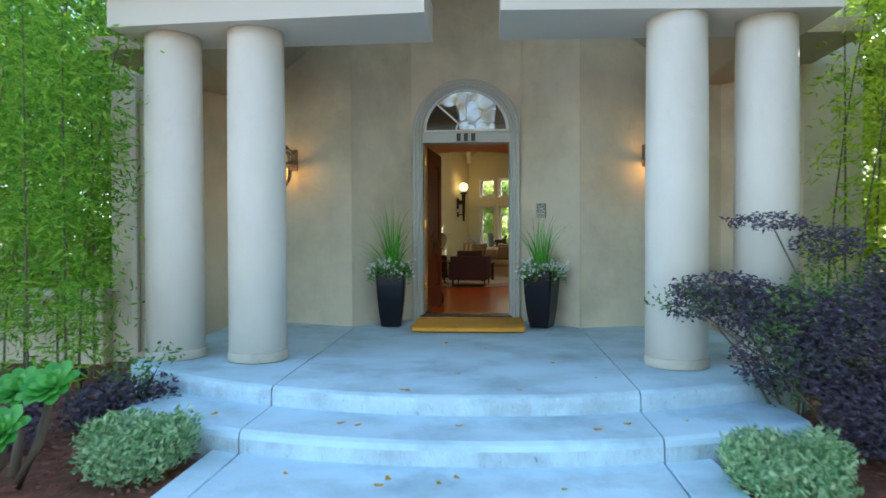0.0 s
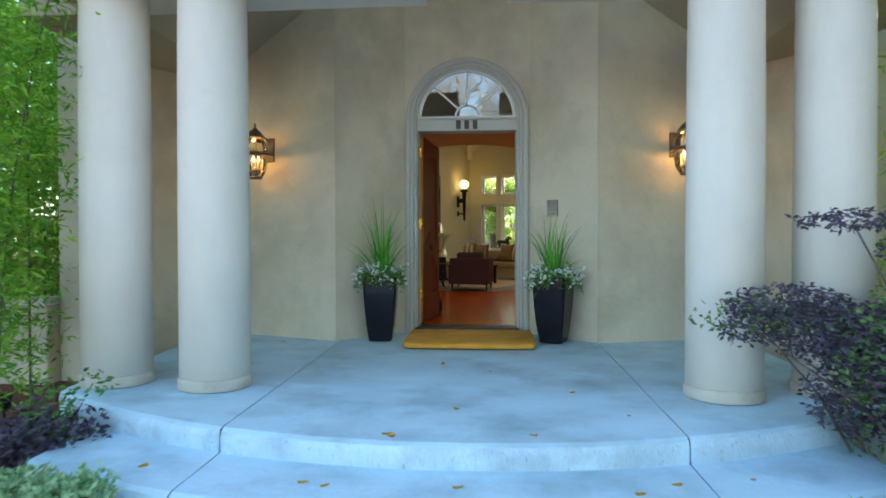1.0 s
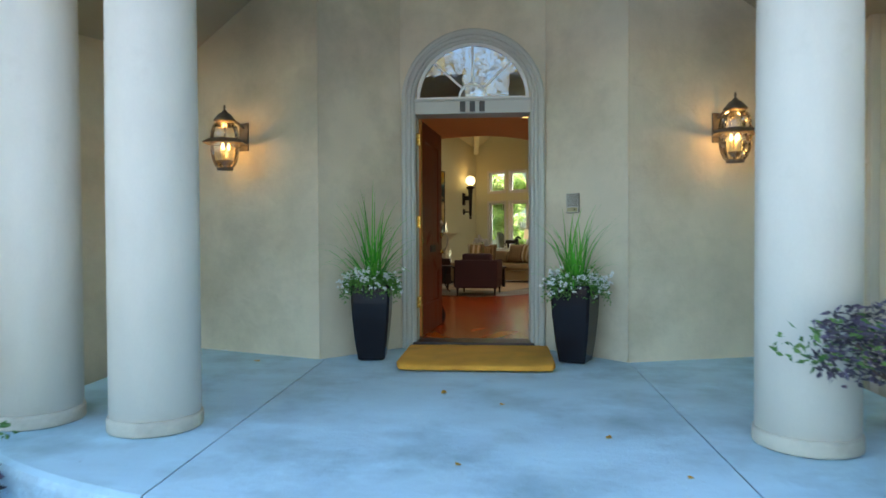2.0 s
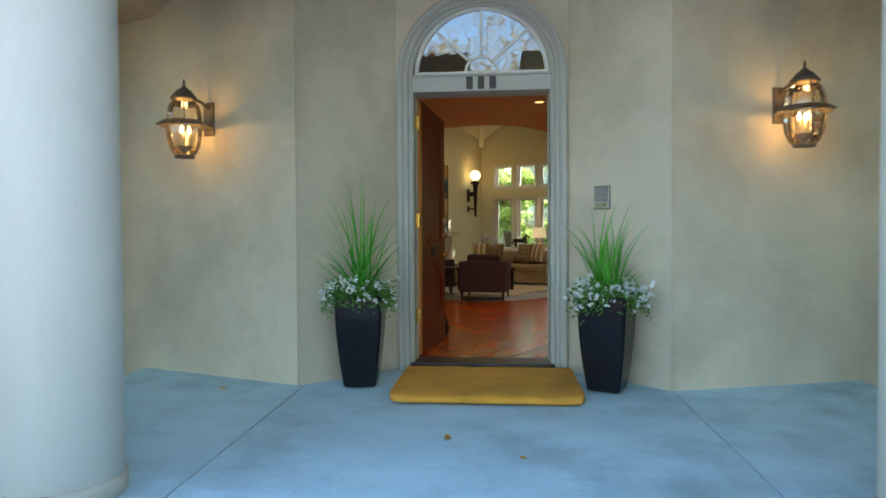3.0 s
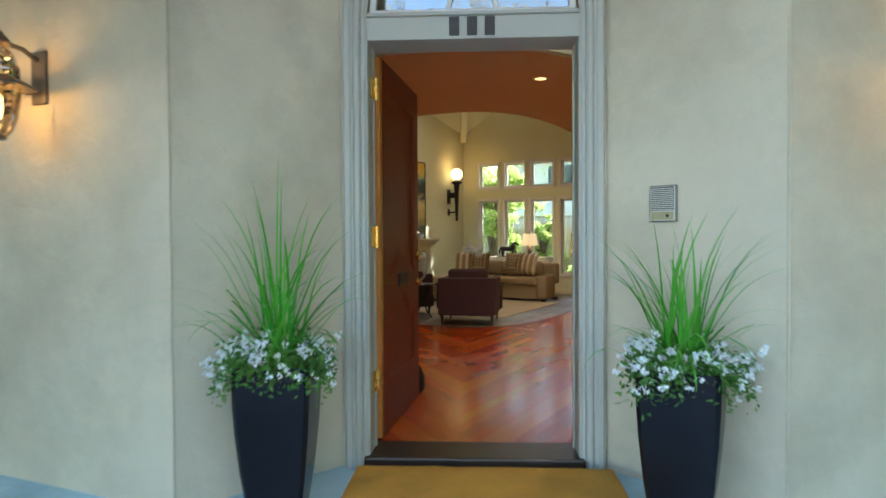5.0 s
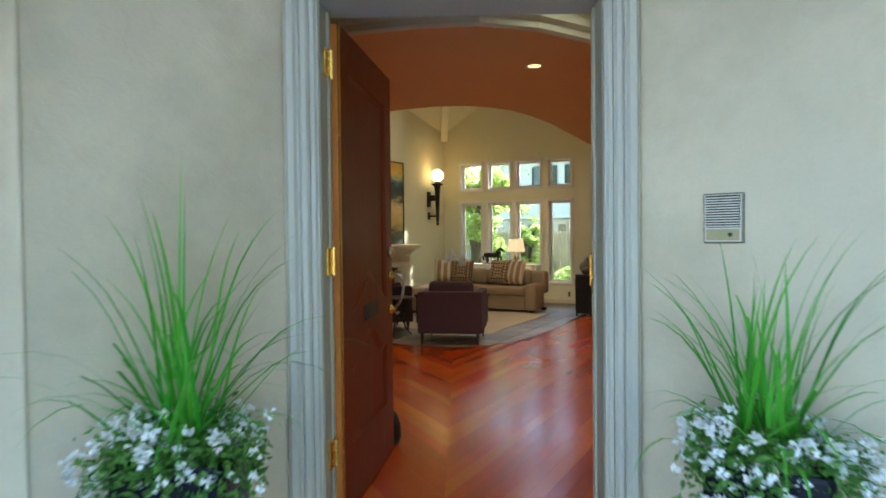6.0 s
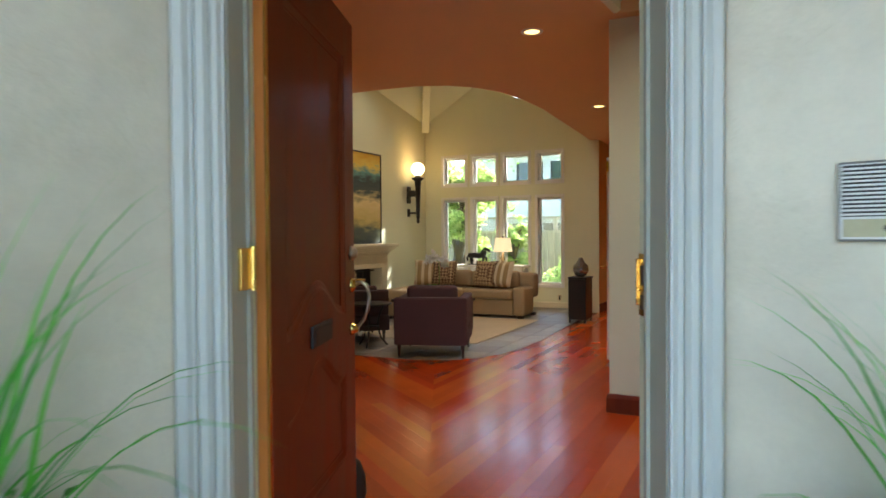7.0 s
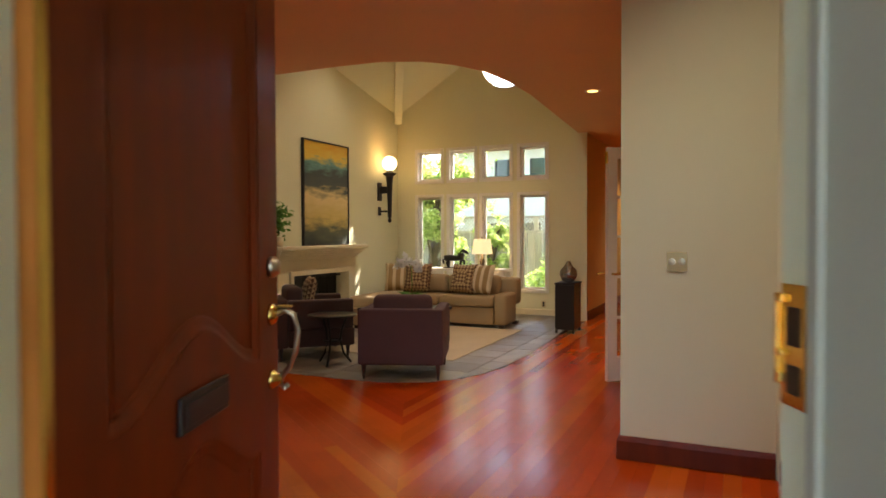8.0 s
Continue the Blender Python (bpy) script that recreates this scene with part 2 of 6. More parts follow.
JL, JR = -1.4, 1.46
for x0, x1 in ((-3.05, JL - 0.005), (JL + 0.005, JR - 0.005), (JR + 0.005, 3.05)):
    slab("porch_slab", x0, x1, 0.3, 4.95, 0.0, -0.6, "blue-grey poured concrete porch slab with a curved front", 0.014)
for x0, x1 in ((-2.5, JL - 0.005), (JL + 0.005, JR - 0.005), (JR + 0.005, 2.6)):
    slab("step_slab", x0, x1, -3.2, 5.6, -0.195, -0.6, "worn concrete step with a curved nose")
for x0, x1 in ((-1.62, JL - 0.005), (JL + 0.005, JR - 0.005), (JR + 0.005, 1.8)):
    bm = boxed(x0, -14, -0.6, x1, -4.3, -0.35, bevel=0.012)
    structure("path_slab", bm, CONCRETE, "pale concrete garden path slab", "path")
for x in (JL, JR):
    bm = boxed(x - 0.0052, -14, -0.6, x + 0.0052, -4.3, -0.368)
    box(bm, x - 0.0052, -4.6, -0.6, x + 0.0052, -3.2, -0.215)
    box(bm, x - 0.0052, -3.93, -0.6, x + 0.0052, 0.0, -0.055)
    structure("joint_strip", bm, BRONZE, "dark felt strip in a concrete joint", "joint")

# ---------- front of the house ----------
def wall_run(name, pts, z0, z1, material, label, dx=0.0, dy=0.14):
    bm = bmesh.new()
    prism(bm, list(pts) + [(x + dx, y + dy) for x, y in reversed(pts)], z0, z1)
    return structure(name, bm, material, label, "wall")


TALL = 7.2
wall_run("wall_front_left", [(-0.752, 0), (-1.45, -0.65), (-3.31, 0.03), (-3.9, -1.0), (-4.45, -1.0)], -0.6, TALL, STUCCO, "beige stucco house front in angled panels")
wall_run("wall_front_right", [(0.752, 0), (1.45, -0.65), (3.35, -0.12), (3.95, -1.1), (4.6, -1.1)], -0.6, TALL, STUCCO, "beige stucco house front in angled panels")
for nm, cx in (("left", -1.45), ("right", 1.45)):
    bm = tube(bmesh.new(), [(cx + 0.003 * noise.noise(Vector((0, 3 * cx, z * 2.3))), -0.652 + 0.003 * noise.noise(Vector((4, cx, z * 2.9))), z) for z in [0.002 + 0.08 * i for i in range(54)]], 0.009, 8)
    structure("trim_corner_" + nm, bm, STUCCO, "hand-trowelled stucco arris where two panels meet", "trim", True)
# the door's panel, with its arched hole
DW, SPRING, DTOP = 0.585, 2.56, 2.43
bm = bmesh.new()
R0, N = 0.62, 24
hole = [(-R0, -0.6)] + [(-R0 * math.cos(math.pi * i / N), SPRING + R0 * math.sin(math.pi * i / N)) for i in range(N + 1)] + [(R0, -0.6)]
outer = [(-0.75, -0.6)] + [(-0.75 + 1.5 * i / N, TALL) for i in range(N + 1)] + [(0.75, -0.6)]
vf = [[bm.verts.new((x, y, z)) for x, z in ring] for y in (0.0, 0.14) for ring in (hole, outer)]
for i in range(len(hole) - 1):
    bm.faces.new((vf[0][i], vf[0][i + 1], vf[1][i + 1], vf[1][i]))
    bm.faces.new((vf[2][i], vf[3][i], vf[3][i + 1], vf[2][i + 1]))
    bm.faces.new((vf[0][i], vf[2][i], vf[2][i + 1], vf[0][i + 1]))
    bm.faces.new((vf[1][i], vf[1][i + 1], vf[3][i + 1], vf[3][i]))
structure("wall_front_door", bm, STUCCO, "beige stucco panel round the arched front door", "wall")

# porch columns, beams and ceilings
def column(x, y):
    c = thing("column", pose(x, y, -0.03), "round cream plaster porch column with a low base ring", "column", "porch columns")
    bm = lathe(bmesh.new(), [(0.272, 0.09), (0.272, 1.4), (0.268, 2.4), (0.262, 3.0), (0.262, 3.115)], 48)
    part("shaft", bm, COLUMN, c, "", True)
    bm = lathe(bmesh.new(), [(0.28, 0.0), (0.285, 0.01), (0.285, 0.07), (0.28, 0.085), (0.262, 0.09)], 48)
    part("base_ring", bm, RINGM, c, "", True)


for x, y in ((-2.76, -2.75), (-1.905, -2.83), (2.005, -2.93), (2.84, -2.8)):
    column(x, y)
SOFF, RIDGE = 3.085, 4.83


def vault_z(x):
    """Height of the porch vault's underside."""
    return max(3.12, RIDGE - 0.577 * abs(x - 0.07))


for sx, inner, out in ((-1, -0.24, -3.2), (1, 0.42, 3.35)):
    nm = "left" if sx < 0 else "right"
    bm = prism(bmesh.new(), [(inner, -3.3), (out, -3.14), (out, -2.35), (inner, -2.42)], SOFF, 3.36)
    structure("porch_beam_" + nm, bm, BEAM, "deep cream plaster beam over the porch columns", "beam")
    bm = prism(bmesh.new(), [(inner, -3.36), (out + sx * 0.08, -3.2), (out + sx * 0.08, -2.32), (inner, -2.38)], 3.362, 3.43)
    structure("porch_cornice_" + nm, bm, BEAM, "cream cornice along the top of the porch beam", "cornice")
# unseen cheeks added over the beams to darken the porch floor
for nm, q0, q1 in (("left", -1.82, -0.95), ("right", 1.02, 1.95)):
    bm = bmesh.new()
    q = [(q0, 3.434), (q1, 3.434), (q1, vault_z(q1) - 0.003), (q0, vault_z(q0) - 0.003)]
    f0, f1 = ([bm.verts.new((x, y, z)) for x, z in q] for y in (-3.2, -3.05))
    bm.faces.new(f0)
    bm.faces.new(f1[::-1])
    for i in range(4):
        bm.faces.new((f0[i], f1[i], f1[(i + 1) % 4], f0[(i + 1) % 4]))
    structure("porch_gable_" + nm, bm, STUCCO, "unseen stucco cheek added above the porch beam to hold off skylight", "wall")
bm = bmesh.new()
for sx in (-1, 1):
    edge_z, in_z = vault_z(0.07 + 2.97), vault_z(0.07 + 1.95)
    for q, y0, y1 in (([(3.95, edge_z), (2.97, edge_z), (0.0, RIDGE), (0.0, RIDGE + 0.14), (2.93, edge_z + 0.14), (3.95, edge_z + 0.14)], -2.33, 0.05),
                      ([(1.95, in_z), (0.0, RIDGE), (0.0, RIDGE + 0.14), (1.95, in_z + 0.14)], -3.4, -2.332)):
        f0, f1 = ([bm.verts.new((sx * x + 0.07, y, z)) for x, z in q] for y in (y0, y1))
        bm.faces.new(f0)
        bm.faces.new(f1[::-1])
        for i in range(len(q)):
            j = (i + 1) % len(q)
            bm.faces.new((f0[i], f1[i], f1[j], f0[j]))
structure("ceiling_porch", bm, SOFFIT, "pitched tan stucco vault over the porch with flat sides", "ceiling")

# ---------- door casing, frame and fanlight ----------
def arched(r, z0, n=28):
    return [(-r, z0)] + [(-r * math.cos(math.pi * i / n), SPRING + r * math.sin(math.pi * i / n)) for i in range(n + 1)] + [(r, z0)]


casing = thing("door_casing", pose(0, 0, 0), "grey-green painted moulded casing arching over the front door", "door casing", "", "structure")
for name, r0, prof in (("outer_moulding", 0.675, [(-0.06, 0), (-0.06, 0.035), (-0.045, 0.055), (-0.02, 0.055), (-0.008, 0.04), (0.0, 0.04), (0.0, 0)]),
                       ("middle_moulding", 0.632, [(-0.042, 0), (-0.042, 0.034), (-0.03, 0.044), (-0.012, 0.044), (0.0, 0.03), (0.0, 0)]),
                       ("inner_moulding", 0.595, [(-0.036, 0), (-0.036, 0.026), (-0.03, 0.034), (-0.016, 0.034), (-0.006, 0.022), (0.0, 0.02), (0.0, 0)])):
    bm = bmesh.new()
    sweep(bm, [(x, 0.0, z) for x, z in arched(r0, 0.0)], prof, (0, -1, 0))
    part(name, bm, TRIM, casing)
frame_1 = thing("door_frame", pose(0, 0, 0), "painted front door frame with a dark sill", "door frame", "", "structure")
for sx in (-1, 1):
    part("jamb", boxed(min(sx * 0.592, sx * 0.625), 0.003, 0.0, max(sx * 0.592, sx * 0.625), 0.165, DTOP), JAMB, frame_1)
    part("stop", boxed(min(sx * 0.58, sx * 0.591), 0.14, 0.07, max(sx * 0.58, sx * 0.591), 0.164, DTOP - 0.01), JAMB, frame_1)
    part("inner_jamb", boxed(min(sx * 0.596, sx * 0.64), 0.166, 0.0, max(sx * 0.596, sx * 0.64), 0.258, DTOP), CREAM, frame_1, "cream painted inner jamb")
part("head", boxed(-0.625, -0.012, DTOP + 0.001, 0.625, 0.258, 2.56, bevel=0.004), TRIM, frame_1, "pale grey-green head board")
part("ledge", boxed(-0.6, -0.03, 2.561, 0.6, 0.0, 2.582, bevel=0.006), TRIM, frame_1)
part("sill", boxed(-0.625, -0.06, 0.0, 0.625, 0.258, 0.068, bevel=0.012), BRONZE, frame_1, "dark bronze door sill")
part("strike_plate", boxed(0.5905, 0.185, 1.16, 0.5955, 0.25, 1.35, bevel=0.001), mat("brass", (0.75, 0.52, 0.14), 0.25, 0.1, 10, 90, 0.05, metal=1.0), frame_1, "polished brass strike plate")
part("inner_casing", boxed(0.641, 0.17, 0.07, 0.74, 0.258, 2.5, bevel=0.006), CREAM, frame_1, "cream inner casing")
BRASS = bpy.data.materials["brass"]
for z0, z1 in ((1.18, 1.225), (1.255, 1.315)):
    part("latch_hole", boxed(0.5888, 0.197, z0, 0.5902, 0.232, z1), BRONZE, frame_1, "dark latch opening")
for z0, z1 in ((1.195, 1.21), (1.236, 1.246), (1.32, 1.335)):
    part("strike_lip", boxed(0.582, 0.236, z0, 0.59, 0.256, z1, bevel=0.002), BRASS, frame_1, "brass lip")
part("strike_lip", boxed(0.584, 0.2515, 1.19, 0.5955, 0.259, 1.33, bevel=0.002), BRASS, frame_1, "brass lip")
GLASS = glass_mat("window_glass", ior=1.5)
FAN = glass_mat("fanlight_glass", (0.35, 0.37, 0.38), 3.4, 0.015)
fan = thing("fanlight", pose(0, 0.04, 2.585), "half-round fanlight with white radiating bars", "window", "", "structure")


def half(r, n=28):
    return [(r * math.cos(math.pi * i / n), r * math.sin(math.pi * i / n)) for i in range(n + 1)]


bm = bmesh.new()
sweep(bm, [(x, 0, z) for x, z in reversed(half(0.548))], [(-0.034, -0.02), (-0.034, 0.03), (-0.004, 0.022), (0, 0.01), (0, -0.02)], (0, -1, 0))
part("window_frame", bm, WHITE, fan)
part("bottom_bar", boxed(-0.55, -0.028, 0.0, 0.55, 0.02, 0.022), WHITE, fan)
bm = bmesh.new()
sweep(bm, [(x, 0, z + 0.02) for x, z in reversed(half(0.135, 16))], [(-0.012, -0.012), (-0.012, 0.018), (0.012, 0.018), (0.012, -0.012)], (0, -1, 0))
part("half_ring", bm, WHITE, fan)
for a in (42, 90, 138):
    bm = boxed(0.135, -0.018, -0.011, 0.54, 0.012, 0.011)
    part("glazing_bar", bm, WHITE, fan, "", False, pose(0, 0, 0.02, 0, -a, 0))
bm = bmesh.new()
pts = half(0.546)
bm.faces.new([bm.verts.new((x, 0.0, z + 0.004)) for x, z in pts])
pane = part("pane", bm, FAN, fan, "wavy glass that mirrors sky and trees")
pane.visible_shadow = False
wave = FAN.node_tree
nz, bp = wave.nodes.new("ShaderNodeTexNoise"), wave.nodes.new("ShaderNodeBump")
nz.inputs["Scale"].default_value, bp.inputs["Strength"].default_value, bp.inputs["Distance"].default_value = 9, 0.05, 0.01
wave.links.new(nz.outputs["Fac"], bp.inputs["Height"])
wave.links.new(bp.outputs["Normal"], wave.nodes["Glossy BSDF"].inputs["Normal"])

# ---------- inner rooms: outlines ----------
FLOOR = 0.07
EDGE = [(x, y + BACK) for x, y in [(-3.6, 6.6), (-2.4, 6.1), (-1.31, 5.58), (-0.71, 5.27), (-0.3, 5.1), (0.06, 5.08), (0.36, 5.19), (0.66, 5.42), (0.95, 5.83), (1.29, 6.45), (2.53, 9.25)]]
CUT = [(x, y + BACK) for x, y in [(-2.7, 3.2), (-1.5, 2.5), (-0.8, 2.18), (-0.3, 2.05), (0.15, 2.02), (0.6, 2.17), (1.08, 2.52), (1.25, 2.8)]]


def flat(v):
    return (v.x, v.y)


# living room floor: tiles cut along the curved edge
def clip(poly, a, b):
    """Keeps the part of a plan outline to the left of the line a to b."""
    def side(p):
        return (b[0] - a[0]) * (p[1] - a[1]) - (b[1] - a[1]) * (p[0] - a[0])
    out = []
    for p, q in zip(poly, poly[1:] + poly[:1]):
        sp, sq = side(p), side(q)
        if sp >= 0:
            out.append(p)
        if sp * sq < 0:
            k = sp / (sp - sq)
            out.append((p[0] + k * (q[0] - p[0]), p[1] + k * (q[1] - p[1])))
    return out


living = [*EDGE[2:], flat(ab(-1.87, 9.83)), flat(ab(-5.3, 9.83)), flat(ab(-5.3, 4.3))]
GROUT = mat("grout", (0.3, 0.28, 0.24), 0.9, 0.15, 5, 120, 0.3)
bm = prism(bmesh.new(), living, -0.1, FLOOR - 0.004)
tile_floor = structure("floor_living", bm, GROUT, "slate tiled floor of the living room", "floor")
bm = prism(bmesh.new(), [(-2.8, 0.22), (2.4, 0.22), (2.4, 1.2), flat(ab(0.9, 3.0)), flat(ab(0.9, 14)), flat(ab(-1.8, 14)), *reversed(EDGE[3:]), (-2.8, 6.2)], -0.3, FLOOR - 0.012)
wood_floor = structure("floor_hall", bm, mat("underfloor", (0.12, 0.05, 0.03), 0.9), "red-brown hardwood chevron floor of the hall", "floor")
# ceiling of the hall: flat, with curved edges before and behind
bm = prism(bmesh.new(), [*CUT, flat(ab(0.9, 3.2)), flat(ab(0.9, 14)), flat(ab(-1.8, 14)), *reversed(EDGE[1:]), (-2.7, 5.9)], 3.0, 3.12)
structure("ceiling_hall", bm, CEIL, "flat terracotta hall ceiling with curved edges", "ceiling")
bm = bmesh.new()
sweep(bm, [(x, y, 3.0) for x, y in CUT], [(-0.02, 0.0), (0.0, -0.002), (0.03, 0.015), (0.03, 0.07), (0.06, 0.1), (0.06, 0.16), (-0.02, 0.16)], (0, 0, 1))
structure("trim_hall_edge", bm, CREAM, "cream curved cornice along the hall ceiling edge", "cornice")
bm = prism(bmesh.new(), [(-2.9, 0.145), (2.6, 0.145), (2.6, 3.4), (-2.9, 3.4)], 4.3, 4.4)
structure("ceiling_foyer", bm, CREAM, "high cream foyer ceiling", "ceiling")
bm = prism(bmesh.new(), [(x, y + 0.04) for x, y in CUT] + [(x, y + 0.12) for x, y in reversed(CUT)], 3.16, 4.3)
structure("wall_foyer_curve", bm, CREAM, "cream curved wall above the hall ceiling edge", "wall")
# walls
structure("wall_foyer_left", prism(bmesh.new(), [(-2.7, 0.22), (-2.9, 0.22), (-2.9, 5.9), (-2.7, 5.85)], -0.1, 4.4), CREAM, "cream plaster foyer wall", "wall")
structure("wall_foyer_right", prism(bmesh.new(), [(2.22, 0.15), (2.4, 0.15), (2.3, 2.88), flat(ab(0.62, 3.2))], -0.1, 4.4), CREAM, "cream plaster foyer wall", "wall")
structure("wall_hall_right", prism(bmesh.new(), [(-0.22, 3.2), (0.72, 3.2), (0.72, 3.36), (-0.06, 3.36), (-0.06, 4.9), (-0.22, 4.9)], -0.1, 4.4, HOUSE), CREAM, "cream plaster wall by the hall opening", "wall")
structure("wall_hall_far_right", prism(bmesh.new(), [(0.0, 6.6), (0.2, 6.6), (0.2, 14), (0.0, 14)], -0.1, 3.0, HOUSE), OCHRE, "warm ochre hall wall", "wall")
structure("wall_hall_left", prism(bmesh.new(), [(-1.87, 9.4), (-1.75, 9.4), (-1.75, 14), (-1.87, 14)], -0.1, 6.5, HOUSE), OCHRE, "ochre hall wall with a cream end", "wall")
structure("wall_hall_end", prism(bmesh.new(), [(-1.87, 14.0), (0.9, 14.0), (0.9, 14.2), (-1.87, 14.2)], -0.1, 3.2, HOUSE), OCHRE, "ochre wall closing the hall", "wall")
structure("trim_wall_end", prism(bmesh.new(), [(-1.88, 9.385), (-1.74, 9.385), (-1.74, 9.398), (-1.88, 9.398)], FLOOR, 2.998, HOUSE), CREAM, "cream end of the hall wall", "trim")
structure("wall_room_beyond", prism(bmesh.new(), [(2.0, 3.2), (2.2, 3.2), (2.2, 7.0), (2.0, 7.0)], -0.1, 3.2, HOUSE), CREAM, "cream wall of the side room", "wall")
structure("wall_living_left", prism(bmesh.new(), [(-5.28, 3.6), (-5.28, 9.8), (-5.48, 9.8), (-5.48, 3.6)], -0.1, 6.5, HOUSE), CREAM, "tall cream living room wall with the fireplace", "wall")

# window wall: solid pieces between the openings
WB = 9.81
cols = [(-4.93, -4.365), (-4.31, -3.725), (-3.69, -3.085), (-3.01, -2.46)]
LOW = [0.44 if i == 3 else 0.72 for i in range(4)]
ww = bmesh.new()


def wbit(a0, a1, z0, z1):
    prism(ww, [(a0, WB), (a1, WB), (a1, WB + 0.2), (a0, WB + 0.2)], z0, z1, HOUSE)


edges = [-5.48] + [q for c in cols for q in (c[0] + 0.05, c[1] - 0.05)] + [-1.87]
for i in range(0, len(edges), 2):
    wbit(edges[i], edges[i + 1], -0.1, 3.5)
for i, (a0, a1) in enumerate(cols):
    a0, a1 = a0 + 0.05, a1 - 0.05
    wbit(a0, a1, -0.1, LOW[i] + 0.05)
    wbit(a0, a1, 2.08, 2.38)
    wbit(a0, a1, 2.9, 3.5)
# the round window high in the wall
RA, RZ, RR = -3.2, 4.36, 0.45
n = 24
up, dn, lf, rt = 6.5 - RZ, RZ - 3.5, 2.28, 1.33
turns = sorted([2 * math.pi * i / n for i in range(n)] + [math.atan2(v_, h_) % (2 * math.pi) for h_, v_ in ((rt, up), (-lf, up), (-lf, -dn), (rt, -dn))])
ring, rim = [], []
for w_ in turns:
    cx, cz = math.cos(w_), math.sin(w_)
    k = min((rt if cx > 0 else lf) / max(1e-6, abs(cx)), (up if cz > 0 else dn) / max(1e-6, abs(cz)))
    ring.append((RA + RR * cx, RZ + RR * cz))
    rim.append((RA + k * cx, RZ + k * cz))
n = len(ring)
for i in range(n):
    j = (i + 1) % n
    q = [ring[i], ring[j], rim[j], rim[i]]
    lo = [ww.verts.new(HOUSE @ Vector((x, WB, z))) for x, z in q]
    hi = [ww.verts.new(HOUSE @ Vector((x, WB + 0.2, z))) for x, z in q]
    ww.faces.new(lo)
    ww.faces.new(hi[::-1])
    ww.faces.new((lo[0], hi[0], hi[1], lo[1]))
structure("wall_windows", ww, CREAM, "cream wall with two rows of white-framed windows", "wall")


def house_window(name, a0, a1, z0, z1, sash=0.035):
    w = thing(name, HOUSE @ pose(a0, WB, z0), "white-framed casement window in the living room wall", "window", "living room windows", "structure")
    wd, ht, c = a1 - a0, z1 - z0, 0.055
    for x0, x1, y0, y1 in ((0, c, 0, ht), (wd - c, wd, 0, ht), (c, wd - c, 0, c), (c, wd - c, ht - c, ht)):
        part("casing", boxed(x0, -0.02, y0, x1, 0.16, y1, bevel=0.004), WHITE, w)
    for x0, x1, y0, y1 in ((c, c + sash, c, ht - c), (wd - c - sash, wd - c, c, ht - c), (c + sash, wd - c - sash, c, c + sash), (c + sash, wd - c - sash, ht - c - sash, ht - c)):
        part("sash", boxed(x0, 0.08, y0, x1, 0.13, y1, bevel=0.003), WHITE, w)
    p = part("pane", boxed(c + sash, 0.1, c + sash, wd - c - sash, 0.106, ht - c - sash), GLASS, w)
    p.visible_shadow = False
    return w


for i, (a0, a1) in enumerate(cols):
    house_window(f"window_{i + 1}", a0, a1, 2.33, 2.95)
    house_window(f"window_{i + 5}", a0, a1, LOW[i], 2.135)
# living room ceiling: two slopes meeting at a ridge
def roof_z(a, b):
    return 3.75 + 0.62 * (a + 5.0) + 0.2 * (9.81 - b) if a < -3.0 else 3.75 + 0.62 * 2.0 + 0.2 * (9.81 - b) - 0.5 * (a + 3.0)


bm = bmesh.new()
g = [[bm.verts.new(ab(a, b, roof_z(a, b) + dz)) for a in (-5.53, -3.0, -0.2) for b in (3.4, 10.1)] for dz in (0, 0.1)]
for k in (0, 2):
    for f in ((g[0], 1), (g[1], -1)):
        q = [f[0][k], f[0][k + 1], f[0][k + 3], f[0][k + 2]]
        bm.faces.new(q[::f[1]])
structure("ceiling_living", bm, CREAM, "vaulted cream living room ceiling", "ceiling")
bm = boxed(-0.07, 0, -0.3, 0.07, 3.0, 0.0, bevel=0.008)
hip = part("ceiling_beam", bm, CREAM)
tagged(hip, "cream boxed beam rising out of the room corner", "beam", "", "structure")
hip.matrix_world = look(ab(-5.26, 9.78, 3.69), ab(-3.6, 6.8, 4.85)) @ pose(0, 0, 0, -90, 0, 0)
# shells that close the house
bm = prism(bmesh.new(), [(-4.4, -0.7), (4.6, -0.7), (4.9, 0.3), (8.3, 11.5), flat(ab(1.2, 15)), flat(ab(-1.85, 15)), flat(ab(-1.85, 10.05)), flat(ab(-5.55, 10.05)), (-4.4, 8)], 6.6, 7.0)
structure("roof_deck", bm, BEAM, "flat roof over the house", "roof")
structure("wall_side_east", prism(bmesh.new(), [(4.6, 0.3), (4.8, 0.3), (8.2, 11.5), (8.0, 11.5)], -0.1, 6.6), CREAM, "plain inner wall", "wall")

# ---------- more materials ----------
DOORWOOD = mat("mahogany", (0.13, 0.0175, 0.002), 0.38, 0.4, 2.0, 40, 0.1, stretch=(6, 6, 0.6), coat=0.0, spec=0.22)
DOOREDGE = mat("pale_door_edge", (0.58, 0.2, 0.03), 0.5, 0.2, 3, 40, 0.1, stretch=(6, 6, 0.6))
PLANK = mat("jatoba_plank", (0.4, 0.046, 0.002), 0.22, 0.22, 1.6, 30, 0.05, rand=0.14, coat=0.06, spec=0.3, rvar=0.06, bump_dist=0.001)
PLANK2 = mat("pale_plank", (0.48, 0.085, 0.004), 0.22, 0.2, 1.6, 30, 0.05, rand=0.1, coat=0.06, spec=0.3, rvar=0.06, bump_dist=0.001)
